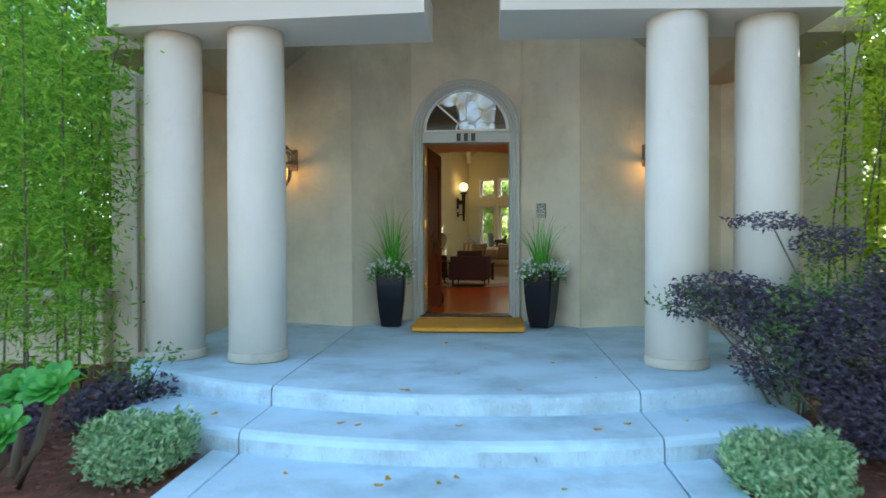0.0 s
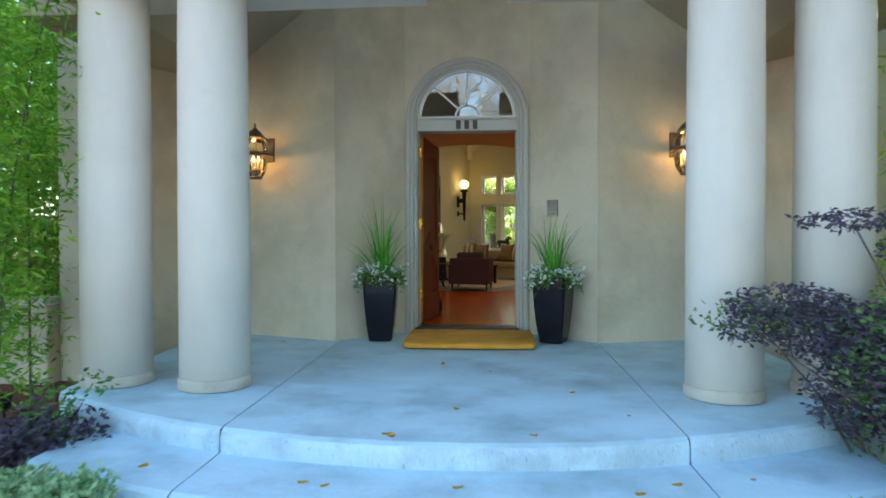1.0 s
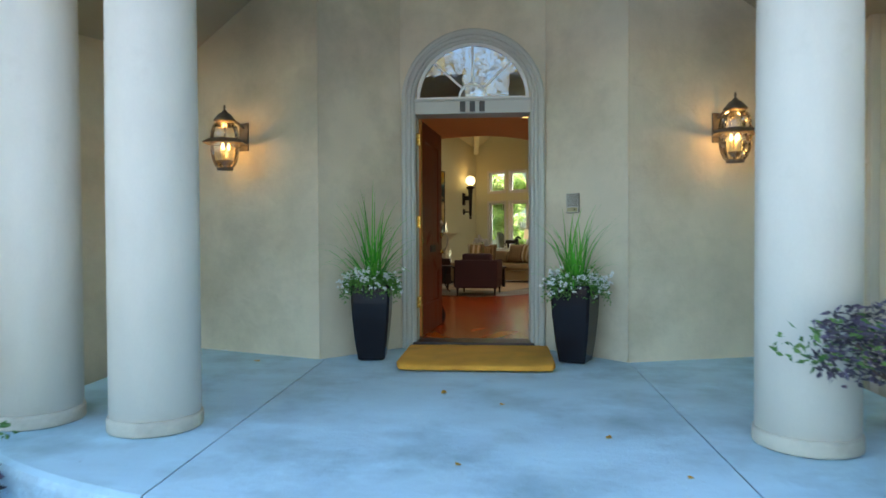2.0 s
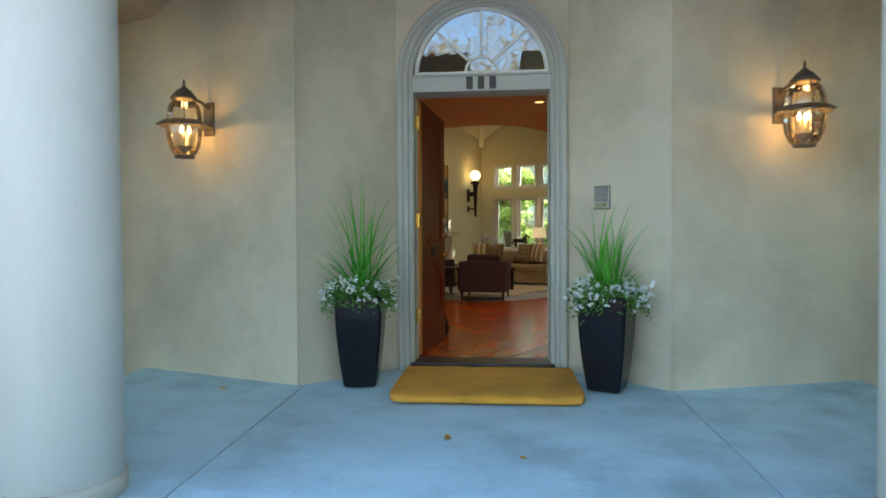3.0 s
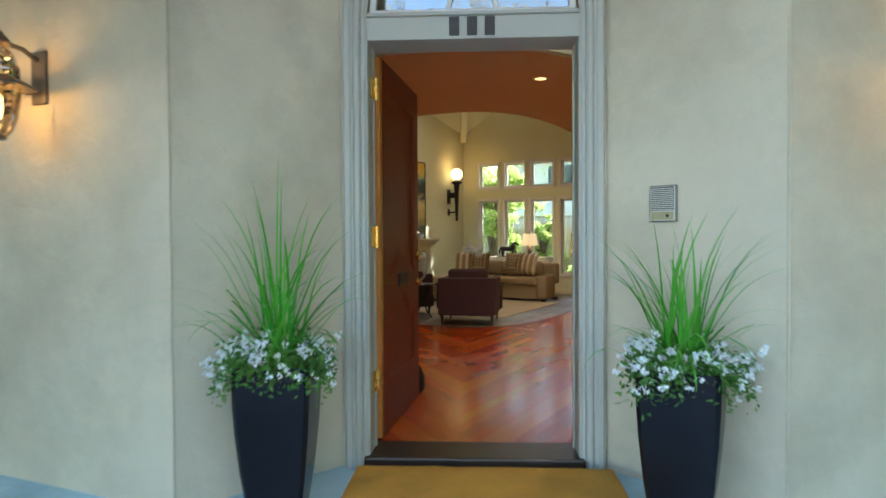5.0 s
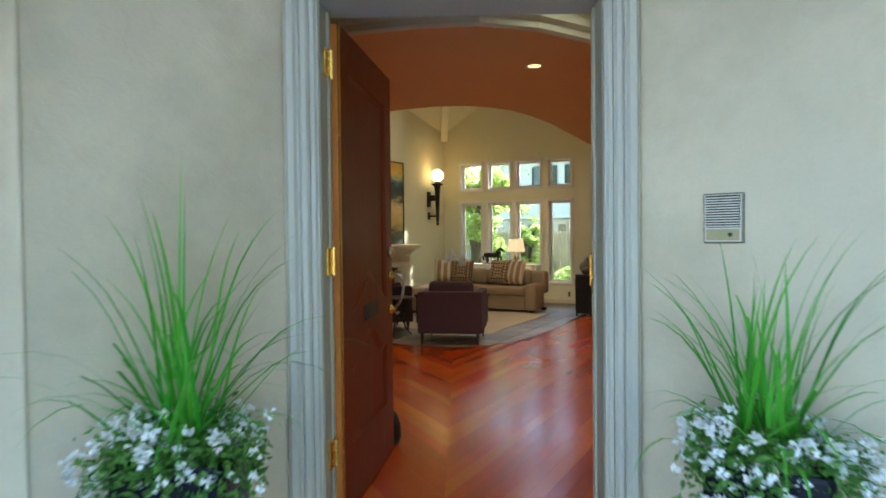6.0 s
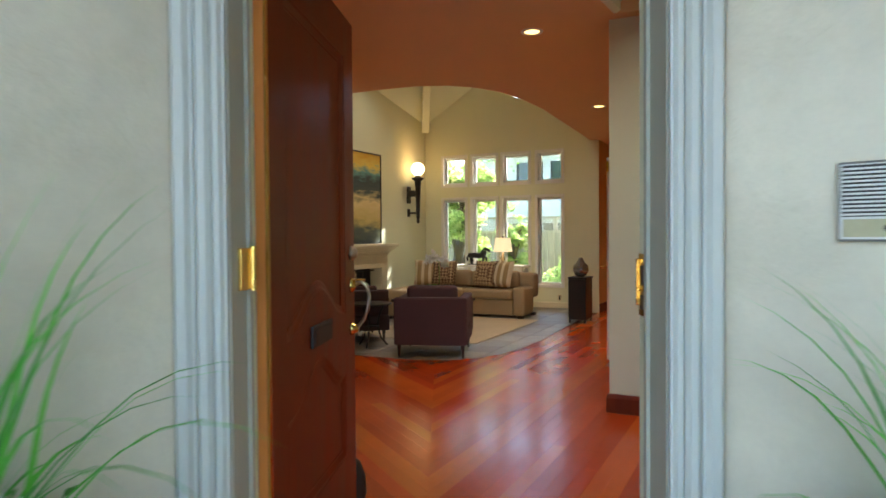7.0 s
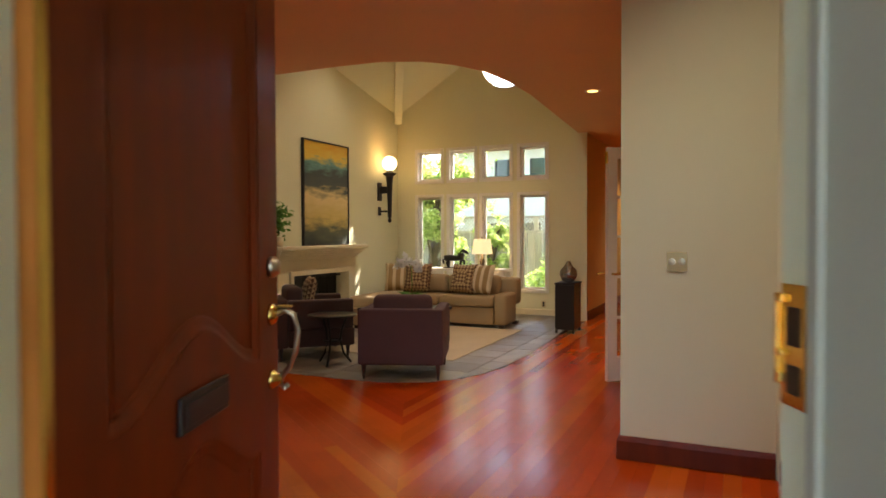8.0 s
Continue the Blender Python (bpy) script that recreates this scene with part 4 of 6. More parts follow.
baseboard([(0.62, 3.2), (-0.22, 3.2), (-0.22, 4.9)])
baseboard([(2.21, 0.3), (1.98, 2.68)], Matrix.Identity(4))
baseboard([(-1.75, 14.0), (-1.75, 9.4)])
sw = thing("switch_plate", HOUSE @ pose(0.1, 3.199, 1.265), "ivory double dimmer switch plate on the cream wall", "light switch")
part("plate", boxed(-0.058, -0.008, -0.057, 0.058, -0.0005, 0.057, bevel=0.003), mat("antique_plate", (0.46, 0.38, 0.2), 0.4, 0.1, 10, 80, 0.05, metal=0.3), sw)
for x in (-0.027, 0.027):
    part("knob", lathe(bmesh.new(), [(0.02, 0), (0.019, 0.012), (0.006, 0.014)], 18, pose(x, -0.0082, 0, 90)), NICKEL, sw, "round dimmer knob")
# glazed door standing open in the hall
gd = thing("door_2", pose(1.74, 5.12, FLOOR + 0.012, 0, 0, 20), "white glazed french door with brass fittings, standing open", "door", "", "structure")
GW, GH = 0.76, 2.13
for x0, x1, z0, z1 in ((0, 0.1, 0, GH), (GW - 0.1, GW, 0, GH), (0.1, GW - 0.1, 0, 0.22), (0.1, GW - 0.1, GH - 0.1, GH)):
    part("rail", boxed(x0, 0, z0, x1, 0.045, z1, bevel=0.003), WHITE, gd)
for z in (0.58, 0.95, 1.32, 1.68):
    part("glazing_bar", boxed(0.1, 0.008, z - 0.012, GW - 0.1, 0.037, z + 0.012), WHITE, gd)
part("glazing_bar", boxed(GW / 2 - 0.012, 0.009, 0.22, GW / 2 + 0.012, 0.036, GH - 0.1), WHITE, gd)
part("pane", boxed(0.1, 0.02, 0.22, GW - 0.1, 0.024, GH - 0.1), GLASS, gd)
part("door_handle", tube(bmesh.new(), [(0.045, -0.001, 0.98), (0.045, -0.05, 0.98), (0.1, -0.055, 0.985), (0.15, -0.05, 0.98)], 0.011, 8), BRASS, gd, "brass lever handle", True)
part("door_handle", tube(bmesh.new(), [(0.045, 0.046, 0.98), (0.045, 0.095, 0.98), (0.0, 0.1, 0.985), (-0.05, 0.095, 0.98)], 0.011, 8), BRASS, gd, "brass lever handle", True)
part("hinge", boxed(-0.006, 0.005, 1.98, -0.0005, 0.04, 2.09), BRASS, gd, "brass hinge")
# recessed ceiling lights; the third is added out of view to light the far hall
for x, y, w in ((0.7, 3.4, 11), (1.95, 6.44, 10), (4.6, 11.5, 14)):
    t = thing("recessed_light", pose(x, y, 2.998), "small round recessed ceiling light, switched on", "ceiling light", "hall ceiling lights")
    part("ring", lathe(bmesh.new(), [(0.062, -0.004), (0.085, -0.006), (0.088, 0.0), (0.062, 0.0)], 24, None, False), WHITE, t, "", True)
    part("lens", lathe(bmesh.new(), [(0.06, -0.003), (0.06, -0.0005)], 24), CANLIGHT, t, "glowing warm lens")
    lamp("can_beam", (x, y, 2.97), w, (1.0, 0.7, 0.4), 0.06, "SPOT", (x, y, 0), 125)
# added foyer lamp, out of view, that brightens the right wall
t = thing("recessed_light", pose(1.2, 1.7, 4.298), "unseen round recessed light added in the high foyer ceiling", "ceiling light")
part("ring", lathe(bmesh.new(), [(0.082, -0.004), (0.105, -0.006), (0.108, 0.0), (0.082, 0.0)], 24, None, False), WHITE, t, "", True)
part("lens", lathe(bmesh.new(), [(0.08, -0.003), (0.08, -0.0005)], 24), CANLIGHT, t, "glowing warm lens")
lamp("foyer_beam", (1.2, 1.7, 4.27), 20, (1.0, 0.9, 0.72), 0.1, "SPOT", (1.2, 1.7, 0), 95)
# first lamp makes the left wall's glow; the second is added fill
for a, b, w in ((-4.35, 7.4, 6), (-2.5, 6.6, 24)):
    p = ab(a, b, roof_z(a, b) - 0.02)
    t = thing("recessed_light", Matrix.Translation(p), "unseen round recessed light in the vaulted living room ceiling", "ceiling light", "living room ceiling lights")
    part("ring", lathe(bmesh.new(), [(0.062, -0.004), (0.085, -0.006), (0.088, 0.0), (0.062, 0.0)], 24, None, False), WHITE, t, "", True)
    part("lens", lathe(bmesh.new(), [(0.06, -0.003), (0.06, -0.0005)], 24), CANLIGHT, t, "glowing warm lens")
    lamp("living_beam", p - Vector((0, 0, 0.03)), w, (1.0, 0.86, 0.64), 0.06, "SPOT", p - Vector((0, 0, 3)), 120)

# ---------- living room ----------
# fireplace
fp = thing("fireplace", HOUSE @ pose(-5.278, 7.0, FLOOR), "cream cast stone fireplace surround with a black firebox", "fireplace")
# own axes: x along the wall towards the near end is negative b
fp.matrix_world = HOUSE @ Matrix.Translation((-5.278, 7.0, FLOOR)) @ Matrix(((0, 1, 0, 0), (1, 0, 0, 0), (0, 0, 1, 0), (0, 0, 0, 1)))


def fbox(name, b0, b1, d0, d1, z0, z1, material, label="", bevel=0.008):
    part(name, boxed(b0, d0, z0, b1, d1, z1, bevel=bevel), material, fp, label)


for b0, b1 in ((-0.95, -0.66), (0.72, 0.93)):
    fbox("leg", b0, b1, 0, 0.24, 0.1, 0.9, STONE)
    fbox("leg_foot", b0 - 0.015, b1 + 0.015, 0, 0.27, 0.1, 0.22, STONE)
for b0, b1 in ((-0.72, -0.65), (0.7, 0.77)):
    fbox("inner_moulding", b0, b1, 0.2, 0.275, 0.1, 0.84, STONE)
fbox("lintel", -0.95, 0.93, 0, 0.245, 0.84, 1.02, STONE)
fbox("inner_moulding", -0.72, 0.77, 0.2, 0.276, 0.8, 0.87, STONE)
for i in range(4):
    fbox("cornice", -0.97 - 0.024 * i, 0.95 + 0.02 * i, 0, 0.27 + 0.034 * i, 1.021 + 0.032 * i, 1.052 + 0.032 * i, STONE)
fbox("mantel_shelf", -1.08, 1.04, 0, 0.42, 1.15, 1.2, STONE, "", 0.012)
fbox("hearth", -1.0, 0.98, 0, 0.62, 0.0, 0.1, STONE, "pale stone hearth slab")
fbox("firebox", -0.66, 0.72, 0.0, 0.03, 0.1, 0.84, SOOT, "sooty black firebox")
fbox("screen_frame", -0.64, 0.7, 0.1, 0.115, 0.74, 0.765, IRON, "black fire screen", 0.002)
for k in range(7):
    fbox("screen_bar", -0.64 + k * 0.2, -0.625 + k * 0.2, 0.1, 0.112, 0.11, 0.74, IRON, "", 0.0)
for k in range(3):
    part("log", lathe(bmesh.new(), [(0.05, -0.3), (0.055, 0.0), (0.045, 0.3)], 10, pose(0.0, 0.06, 0.17 + 0.05 * (k % 2), 0, 90, 8 * k - 8)), BARK, fp, "charred log")

# painting
PAINT = bpy.data.materials.new("abstract_canvas")
PAINT.use_nodes = True
n, l = PAINT.node_tree.nodes, PAINT.node_tree.links
tc, sep, nz, ma, rp = n.new("ShaderNodeTexCoord"), n.new("ShaderNodeSeparateXYZ"), n.new("ShaderNodeTexNoise"), n.new("ShaderNodeMath"), n.new("ShaderNodeValToRGB")
mp = n.new("ShaderNodeMapping")
mp.inputs["Scale"].default_value = (1.6, 1, 6)
nz.inputs["Scale"].default_value, nz.inputs["Detail"].default_value = 2.2, 8
l.new(tc.outputs["Object"], sep.inputs["Vector"])
l.new(tc.outputs["Object"], mp.inputs["Vector"])
l.new(mp.outputs["Vector"], nz.inputs["Vector"])
ma.operation = "MULTIPLY_ADD"
l.new(nz.outputs["Fac"], ma.inputs[0])
ma.inputs[1].default_value = 0.42
l.new(sep.outputs["Z"], ma.inputs[2])
sc = n.new("ShaderNodeMapRange")
sc.inputs["From Min"].default_value, sc.inputs["From Max"].default_value = -0.52, 0.96
l.new(ma.outputs["Value"], sc.inputs["Value"])
l.new(sc.outputs["Result"], rp.inputs["Fac"])
stops = ((0.0, (0.03, 0.04, 0.04)), (0.14, (0.08, 0.09, 0.06)), (0.26, (0.6, 0.45, 0.14)), (0.46, (0.75, 0.58, 0.28)), (0.56, (0.05, 0.07, 0.07)), (0.68, (0.03, 0.05, 0.06)), (0.77, (0.12, 0.3, 0.3)), (0.84, (0.75, 0.55, 0.08)), (1.0, (0.7, 0.36, 0.02)))
while len(rp.color_ramp.elements) < len(stops):
    rp.color_ramp.elements.new(0.5)
for e, (q, c) in zip(rp.color_ramp.elements, stops):
    e.position, e.color = q, (*c, 1)
l.new(rp.outputs["Color"], n["Principled BSDF"].inputs["Base Color"])
n["Principled BSDF"].inputs["Roughness"].default_value = 0.55
TURN_L = Matrix(((0, 1, 0, 0), (1, 0, 0, 0), (0, 0, 1, 0), (0, 0, 0, 1)))
pic = thing("painting", HOUSE @ Matrix.Translation((-5.278, 7.48, 2.04)) @ TURN_L @ Matrix.Scale(1.052, 4), "abstract canvas in gold, teal and black in a thin black frame", "painting")
part("canvas", boxed(-0.545, 0.002, -0.715, 0.545, 0.03, 0.715), PAINT, pic)
for x0, x1, z0, z1 in ((-0.565, -0.546, -0.735, 0.735), (0.546, 0.565, -0.735, 0.735), (-0.546, 0.546, 0.716, 0.735), (-0.546, 0.546, -0.735, -0.716)):
    part("frame", boxed(x0, 0.0, z0, x1, 0.042, z1), EBONY, pic)

# torch sconce
sc_ = thing("wall_sconce", HOUSE @ Matrix.Translation((-5.279, 9.1, -0.074)) @ TURN_L @ Matrix.Scale(1.052, 4), "dark iron torch sconce with a glowing white globe", "wall lamp")
part("back_plate", boxed(-0.06, 0.001, 1.98, 0.06, 0.025, 2.28, bevel=0.006), IRON, sc_)
part("arm", boxed(-0.03, 0.026, 2.1, 0.03, 0.17, 2.21, bevel=0.008), IRON, sc_)
part("lower_plate", boxed(-0.04, 0.001, 1.74, 0.04, 0.02, 1.88, bevel=0.006), IRON, sc_)
part("arm", boxed(-0.014, 0.021, 1.79, 0.014, 0.18, 1.82, bevel=0.004), IRON, sc_)
part("torch", lathe(bmesh.new(), [(0.008, 1.62), (0.028, 1.64), (0.03, 1.67), (0.018, 1.69), (0.032, 1.72), (0.036, 1.9), (0.05, 2.26), (0.062, 2.36), (0.055, 2.37), (0.11, 2.41), (0.115, 2.425), (0.06, 2.44), (0.05, 2.47)], 20), IRON, sc_, "", True, pose(0, 0.2, 0))
part("globe", lathe(bmesh.new(), [(0.122 * math.sin(math.pi * i / 16) + 0.001, 2.585 - 0.122 * math.cos(math.pi * i / 16)) for i in range(17)], 28), GLOBE, sc_, "glowing white glass globe", True, pose(0, 0.2, 0))
lamp("sconce_light", ab(-4.98, 9.1, 2.86), 0.4, (1.0, 0.48, 0.13), 0.1)


# armchairs
def armchair(m, material, label, wd=0.8, dp=0.84, pillow=None):
    t = thing("armchair", m, label, "armchair", "armchairs")
    h = wd / 2
    part("seat_base", boxed(-h + 0.005, -dp / 2 + 0.13, 0.14, h - 0.005, dp / 2, 0.33, bevel=0.015), material, t)
    part("backrest", boxed(-h, -dp / 2, 0.14, h, -dp / 2 + 0.125, 0.66, bevel=0.018), material, t)
    for sx in (-1, 1):
        part("armrest", boxed(min(sx * h, sx * (h - 0.11)), -dp / 2 + 0.128, 0.332, max(sx * h, sx * (h - 0.11)), dp / 2 - 0.01, 0.65, bevel=0.02), material, t)
        for y in (-dp / 2 + 0.05, dp / 2 - 0.07):
            bm = lathe(bmesh.new(), [(0.014, 0.0), (0.03, 0.139)], 4, pose(sx * (h - 0.05), y, 0, 0, 0, 45))
            part("leg", bm, DARKWOOD, t, "dark tapered wooden leg")
    part("seat_cushion", boxed(-h + 0.115, -dp / 2 + 0.13, 0.335, h - 0.115, dp / 2 + 0.02, 0.48, bevel=0.04, seg=3), material, t, "", True)
    part("back_cushion", boxed(-h + 0.12, -dp / 2 + 0.126, 0.485, h - 0.12, -dp / 2 + 0.3, 0.78, bevel=0.05, seg=3), material, t, "", True)
    return t


armchair(pose(-0.10, 5.74, FLOOR + 0.001, 0, 0, -7), PLUM, "plum upholstered armchair with tapered dark legs")
armchair(pose(-1.2, 6.73, FLOOR + 0.006, 0, 0, -72), BROWN, "dark brown upholstered armchair with a patterned cushion")


def cushion(m, w, h, material, label, thick=0.13):
    bm = bmesh.new()
    bmesh.ops.create_grid(bm, x_segments=10, y_segments=10, size=0.5)
    top = bm.verts[:]
    r = bmesh.ops.duplicate(bm, geom=bm.verts[:] + bm.edges[:] + bm.faces[:])
    for vs, s in ((top, 1), ([g for g in r["geom"] if isinstance(g, bmesh.types.BMVert)], -1)):
        for v in vs:
            x, y = v.co.x * 2, v.co.y * 2
            puff = max(0.0, (1 - x ** 4) * (1 - y ** 4)) ** 0.6
            k = 1 - 0.08 * (1 - abs(x * y))
            v.co = Vector((v.co.x * w * k, s * puff * thick / 2, v.co.y * h * k))
    bmesh.ops.remove_doubles(bm, verts=bm.verts[:], dist=0.002)
    c = part("cushion", bm, material, None, "", True, m)
    return tagged(c, label, "cushion")


cushion(pose(-1.22, 6.68, FLOOR + 0.69, -14, 0, -72), 0.42, 0.42, SPOTS, "patterned cushion with a pale fringe on the brown armchair")
# side table
st = thing("side_table", pose(-0.88, 6.16, FLOOR + 0.006), "small round dark metal side table with curved legs", "side table")
part("tabletop", lathe(bmesh.new(), [(0.24, 0.5), (0.255, 0.505), (0.255, 0.518), (0.24, 0.522)], 32), EBONY, st, "", True)
for k in range(3):
    w = math.radians(120 * k + 20)
    part("leg", tube(bmesh.new(), [(r * math.cos(w), r * math.sin(w), z) for r, z in ((0.16, 0.499), (0.1, 0.36), (0.08, 0.24), (0.12, 0.1), (0.2, 0.0))], 0.012, 8), IRON, st, "", True)
part("shelf_ring", lathe(bmesh.new(), [(0.09, 0.235), (0.1, 0.24), (0.09, 0.25), (0.08, 0.24)], 20), IRON, st)

# sofa with its corner section
so = thing("sofa", HOUSE @ pose(0, 0, FLOOR + 0.006), "tan upholstered sectional sofa with loose cushions", "sofa")
B0, B1 = 7.95, 8.7
part("base", boxed(-4.7, B0 + 0.04, 0.05, -2.78, B1, 0.3, bevel=0.02), TAN, so)
part("backrest", boxed(-4.7, B1 - 0.24, 0.302, -2.585, B1 + 0.02, 0.7, bevel=0.05, seg=3), TAN, so, "", True)
part("armrest", boxed(-2.775, B0 + 0.02, 0.05, -2.58, B1 - 0.245, 0.5, bevel=0.05, seg=3), TAN, so, "", True)
for a0, a1 in ((-3.64, -2.785), (-4.2, -3.65)):
    part("seat_cushion", boxed(a0, B0, 0.305, a1, B1 - 0.25, 0.46, bevel=0.05, seg=3), TAN, so, "", True)
for a0, a1 in ((-3.62, -2.8), (-4.5, -3.64)):
    part("back_cushion", boxed(a0, B1 - 0.42, 0.465, a1, B1 - 0.245, 0.74, bevel=0.06, seg=3), TAN, so, "", True)
part("chaise_base", boxed(-4.7, 7.2, 0.05, -4.22, B0 + 0.035, 0.3, bevel=0.02), TAN, so)
part("chaise_cushion", boxed(-4.69, 7.18, 0.302, -4.23, B1 - 0.43, 0.47, bevel=0.05, seg=3), TAN, so, "", True)
for a, b in ((-2.66, B0 + 0.08), (-2.66, B1 - 0.06), (-4.6, 7.3), (-4.6, B1 - 0.06)):
    part("foot", boxed(a - 0.04, b - 0.04, 0.0, a + 0.04, b + 0.04, 0.048), DARKWOOD, so, "dark wooden block foot")
for a, b, mt_, yaw, lab in ((-4.38, 8.14, STRIPE, 20, "tan and gold striped cushion on the sofa"), (-4.05, 8.14, SPOTS, 8, "brown spotted cushion with a white peak on the sofa"), (-3.3, 8.14, SPOTS, -10, "brown spotted cushion with a white peak on the sofa"), (-3.02, 8.14, STRIPE, -14, "tan and gold striped cushion on the sofa")):
    cushion(HOUSE @ pose(a, b, FLOOR + 0.7, -18, 0, yaw), 0.43, 0.45, mt_, lab, 0.16)

# console behind the sofa, with lamp and horse
co = thing("console_table", HOUSE @ pose(-3.72, 9.15, FLOOR), "pale painted console table behind the sofa", "console table")
part("tabletop", boxed(-0.78, -0.19, 0.76, 0.78, 0.19, 0.8, bevel=0.006), WHITE, co)
for x in (-0.73, 0.73):
    for y in (-0.15, 0.15):
        part("leg", boxed(x - 0.03, y - 0.03, 0, x + 0.03, y + 0.03, 0.759), WHITE, co)
tl = thing("table_lamp", HOUSE @ pose(-3.39, 9.15, FLOOR + 0.801), "table lamp with a glowing cream shade on the console", "table lamp")
part("base", lathe(bmesh.new(), [(0.07, 0), (0.07, 0.015), (0.02, 0.03), (0.035, 0.08), (0.045, 0.12), (0.016, 0.18), (0.012, 0.25)], 20), VERDI, tl, "", True)
part("shade", lathe(bmesh.new(), [(0.17, 0.235), (0.16, 0.3), (0.135, 0.475)], 24, None, False), SHADE, tl, "glowing cream cloth shade", True)
part("finial", lathe(bmesh.new(), [(0.006, 0.25), (0.006, 0.49), (0.012, 0.5), (0.004, 0.52)], 10), VERDI, tl)
lamp("table_lamp_light", ab(-3.39, 9.15, FLOOR + 1.14), 1.5, (1.0, 0.68, 0.36), 0.05)
# horse figure: one plain mesh
bm = bmesh.new()
tube(bm, [(-0.17, 0, 0.175), (-0.15, 0, 0.18), (-0.08, 0, 0.185), (0.02, 0, 0.178), (0.1, 0, 0.19), (0.13, 0, 0.195)], 0.056, 12, 0.9)
tube(bm, [(0.08, 0, 0.19), (0.12, 0, 0.25), (0.145, 0, 0.31)], 0.052, 10, 0.6)
tube(bm, [(0.125, 0, 0.325), (0.175, 0, 0.3), (0.215, 0, 0.262)], 0.034, 8, 0.6)
tube(bm, [(0.05, 0, 0.24), (0.09, 0, 0.29), (0.125, 0, 0.34)], 0.016, 6, 0.7)
for x, pts in ((-0.13, [(-0.13, 0.02, 0.16), (-0.15, 0.02, 0.08), (-0.13, 0.02, 0.012)]), (0, [(-0.12, -0.02, 0.16), (-0.1, -0.02, 0.08), (-0.11, -0.02, 0.012)]), (0, [(0.09, 0.02, 0.16), (0.08, 0.02, 0.08), (0.09, 0.02, 0.012)]), (0, [(0.1, -0.02, 0.16), (0.16, -0.02, 0.13), (0.16, -0.02, 0.07)]), (0, [(-0.17, 0, 0.19), (-0.21, 0, 0.15), (-0.2, 0, 0.07)])):
    tube(bm, pts, 0.027, 8, 0.55)
tube(bm, [(0.15, 0, 0.31), (0.155, 0, 0.34)], 0.012, 6, 0.3)
box(bm, -0.19, -0.045, 0.0, 0.15, 0.045, 0.013)
hs = part("horse_statue", bm, IRON, None, "", True, HOUSE @ pose(-3.86, 9.14, FLOOR + 0.801) @ Matrix.Diagonal((1.05, 1.05, 0.9, 1)))
tagged(hs, "dark bronze figure of a stepping horse on the console", "statue")

# coffee table and orchid
ct = thing("coffee_table", pose(-0.14, 7.43, FLOOR + 0.012, 0, 0, -26.6), "low dark wooden coffee table on the rug", "coffee table")
part("tabletop", boxed(-0.5, -0.32, 0.4, 0.5, 0.32, 0.44, bevel=0.006), EBONY, ct)
for x in (-0.45, 0.45):
    for y in (-0.27, 0.27):
        part("leg", boxed(x - 0.025, y - 0.025, 0, x + 0.025, y + 0.025, 0.399), EBONY, ct)
orc = thing("orchid", pose(-0.06, 7.2, FLOOR + 0.453) @ Matrix.Scale(0.85, 4), "white orchid in a brown pot on the coffee table", "potted plant")
part("pot", lathe(bmesh.new(), [(0.07, 0), (0.09, 0.08), (0.1, 0.2), (0.09, 0.2), (0.08, 0.17)], 20), DARKWOOD, orc, "", True)
part("stem", tube(bmesh.new(), [(0, 0, 0.16), (0.01, 0, 0.4), (0.0, 0.02, 0.6), (-0.06, 0.04, 0.68), (-0.14, 0.05, 0.68)], 0.006, 6), SKIRT, orc)
rng = np.random.default_rng(4)
leaves("leaf", blob(rng, 16, (0, 0, 0.2), (0.03, 0.03, 0.01)), 0.22, 0.07, SKIRT, orc, 0.3, -0.1, 4)
leaves("blossom", np.concatenate([blob(rng, 14, c, (0.03, 0.03, 0.03)) for c in ((-0.14, 0.05, 0.68), (-0.08, 0.05, 0.7), (-0.02, 0.03, 0.66), (0.06, 0.02, 0.64), (0.1, 0.0, 0.6), (-0.18, 0.05, 0.64))]), 0.1, 0.085, PETAL, orc, 1.2, 0, 5)
# plant on the mantel
mpl = thing("mantel_plant", HOUSE @ pose(-5.06, 6.1, FLOOR + 1.201), "green leafy plant in a clay pot on the mantel", "potted plant")
part("pot", lathe(bmesh.new(), [(0.05, 0), (0.07, 0.13), (0.062, 0.13), (0.055, 0.11)], 18), STONE, mpl, "", True)
leaves("leaf", blob(rng, 160, (0, 0, 0.36), (0.14, 0.14, 0.26), 0.1), 0.1, 0.05, SKIRT, mpl, 1.0, 0.1, 6)
# rug
bm = boxed(-4.15, 5.58, 0, -2.36, 8.0, 0.012, bevel=0.004)
rg = part("rug", bm, RUG, None, "", False, HOUSE @ pose(0, 0, FLOOR + 0.001))
tagged(rg, "cream wool rug with a darker bound edge", "rug")
# dark chest and vase
ch = thing("cabinet", HOUSE @ pose(-1.735, 8.15, FLOOR + 0.002), "tall black stained cabinet by the hall wall", "cabinet")
part("body", boxed(-0.13, -0.2, 0.05, 0.13, 0.2, 0.66, bevel=0.004), EBONY, ch)
part("tabletop", boxed(-0.14, -0.21, 0.662, 0.14, 0.21, 0.69, bevel=0.004), EBONY, ch)
for x in (-0.115, 0.115):
    for y in (-0.185, 0.185):
        part("foot", boxed(x - 0.015, y - 0.015, 0, x + 0.015, y + 0.015, 0.049), EBONY, ch)
for y in (-0.1, 0.1):
    part("door", boxed(-0.136, y - 0.095, 0.08, -0.1305, y + 0.095, 0.63), EBONY, ch)
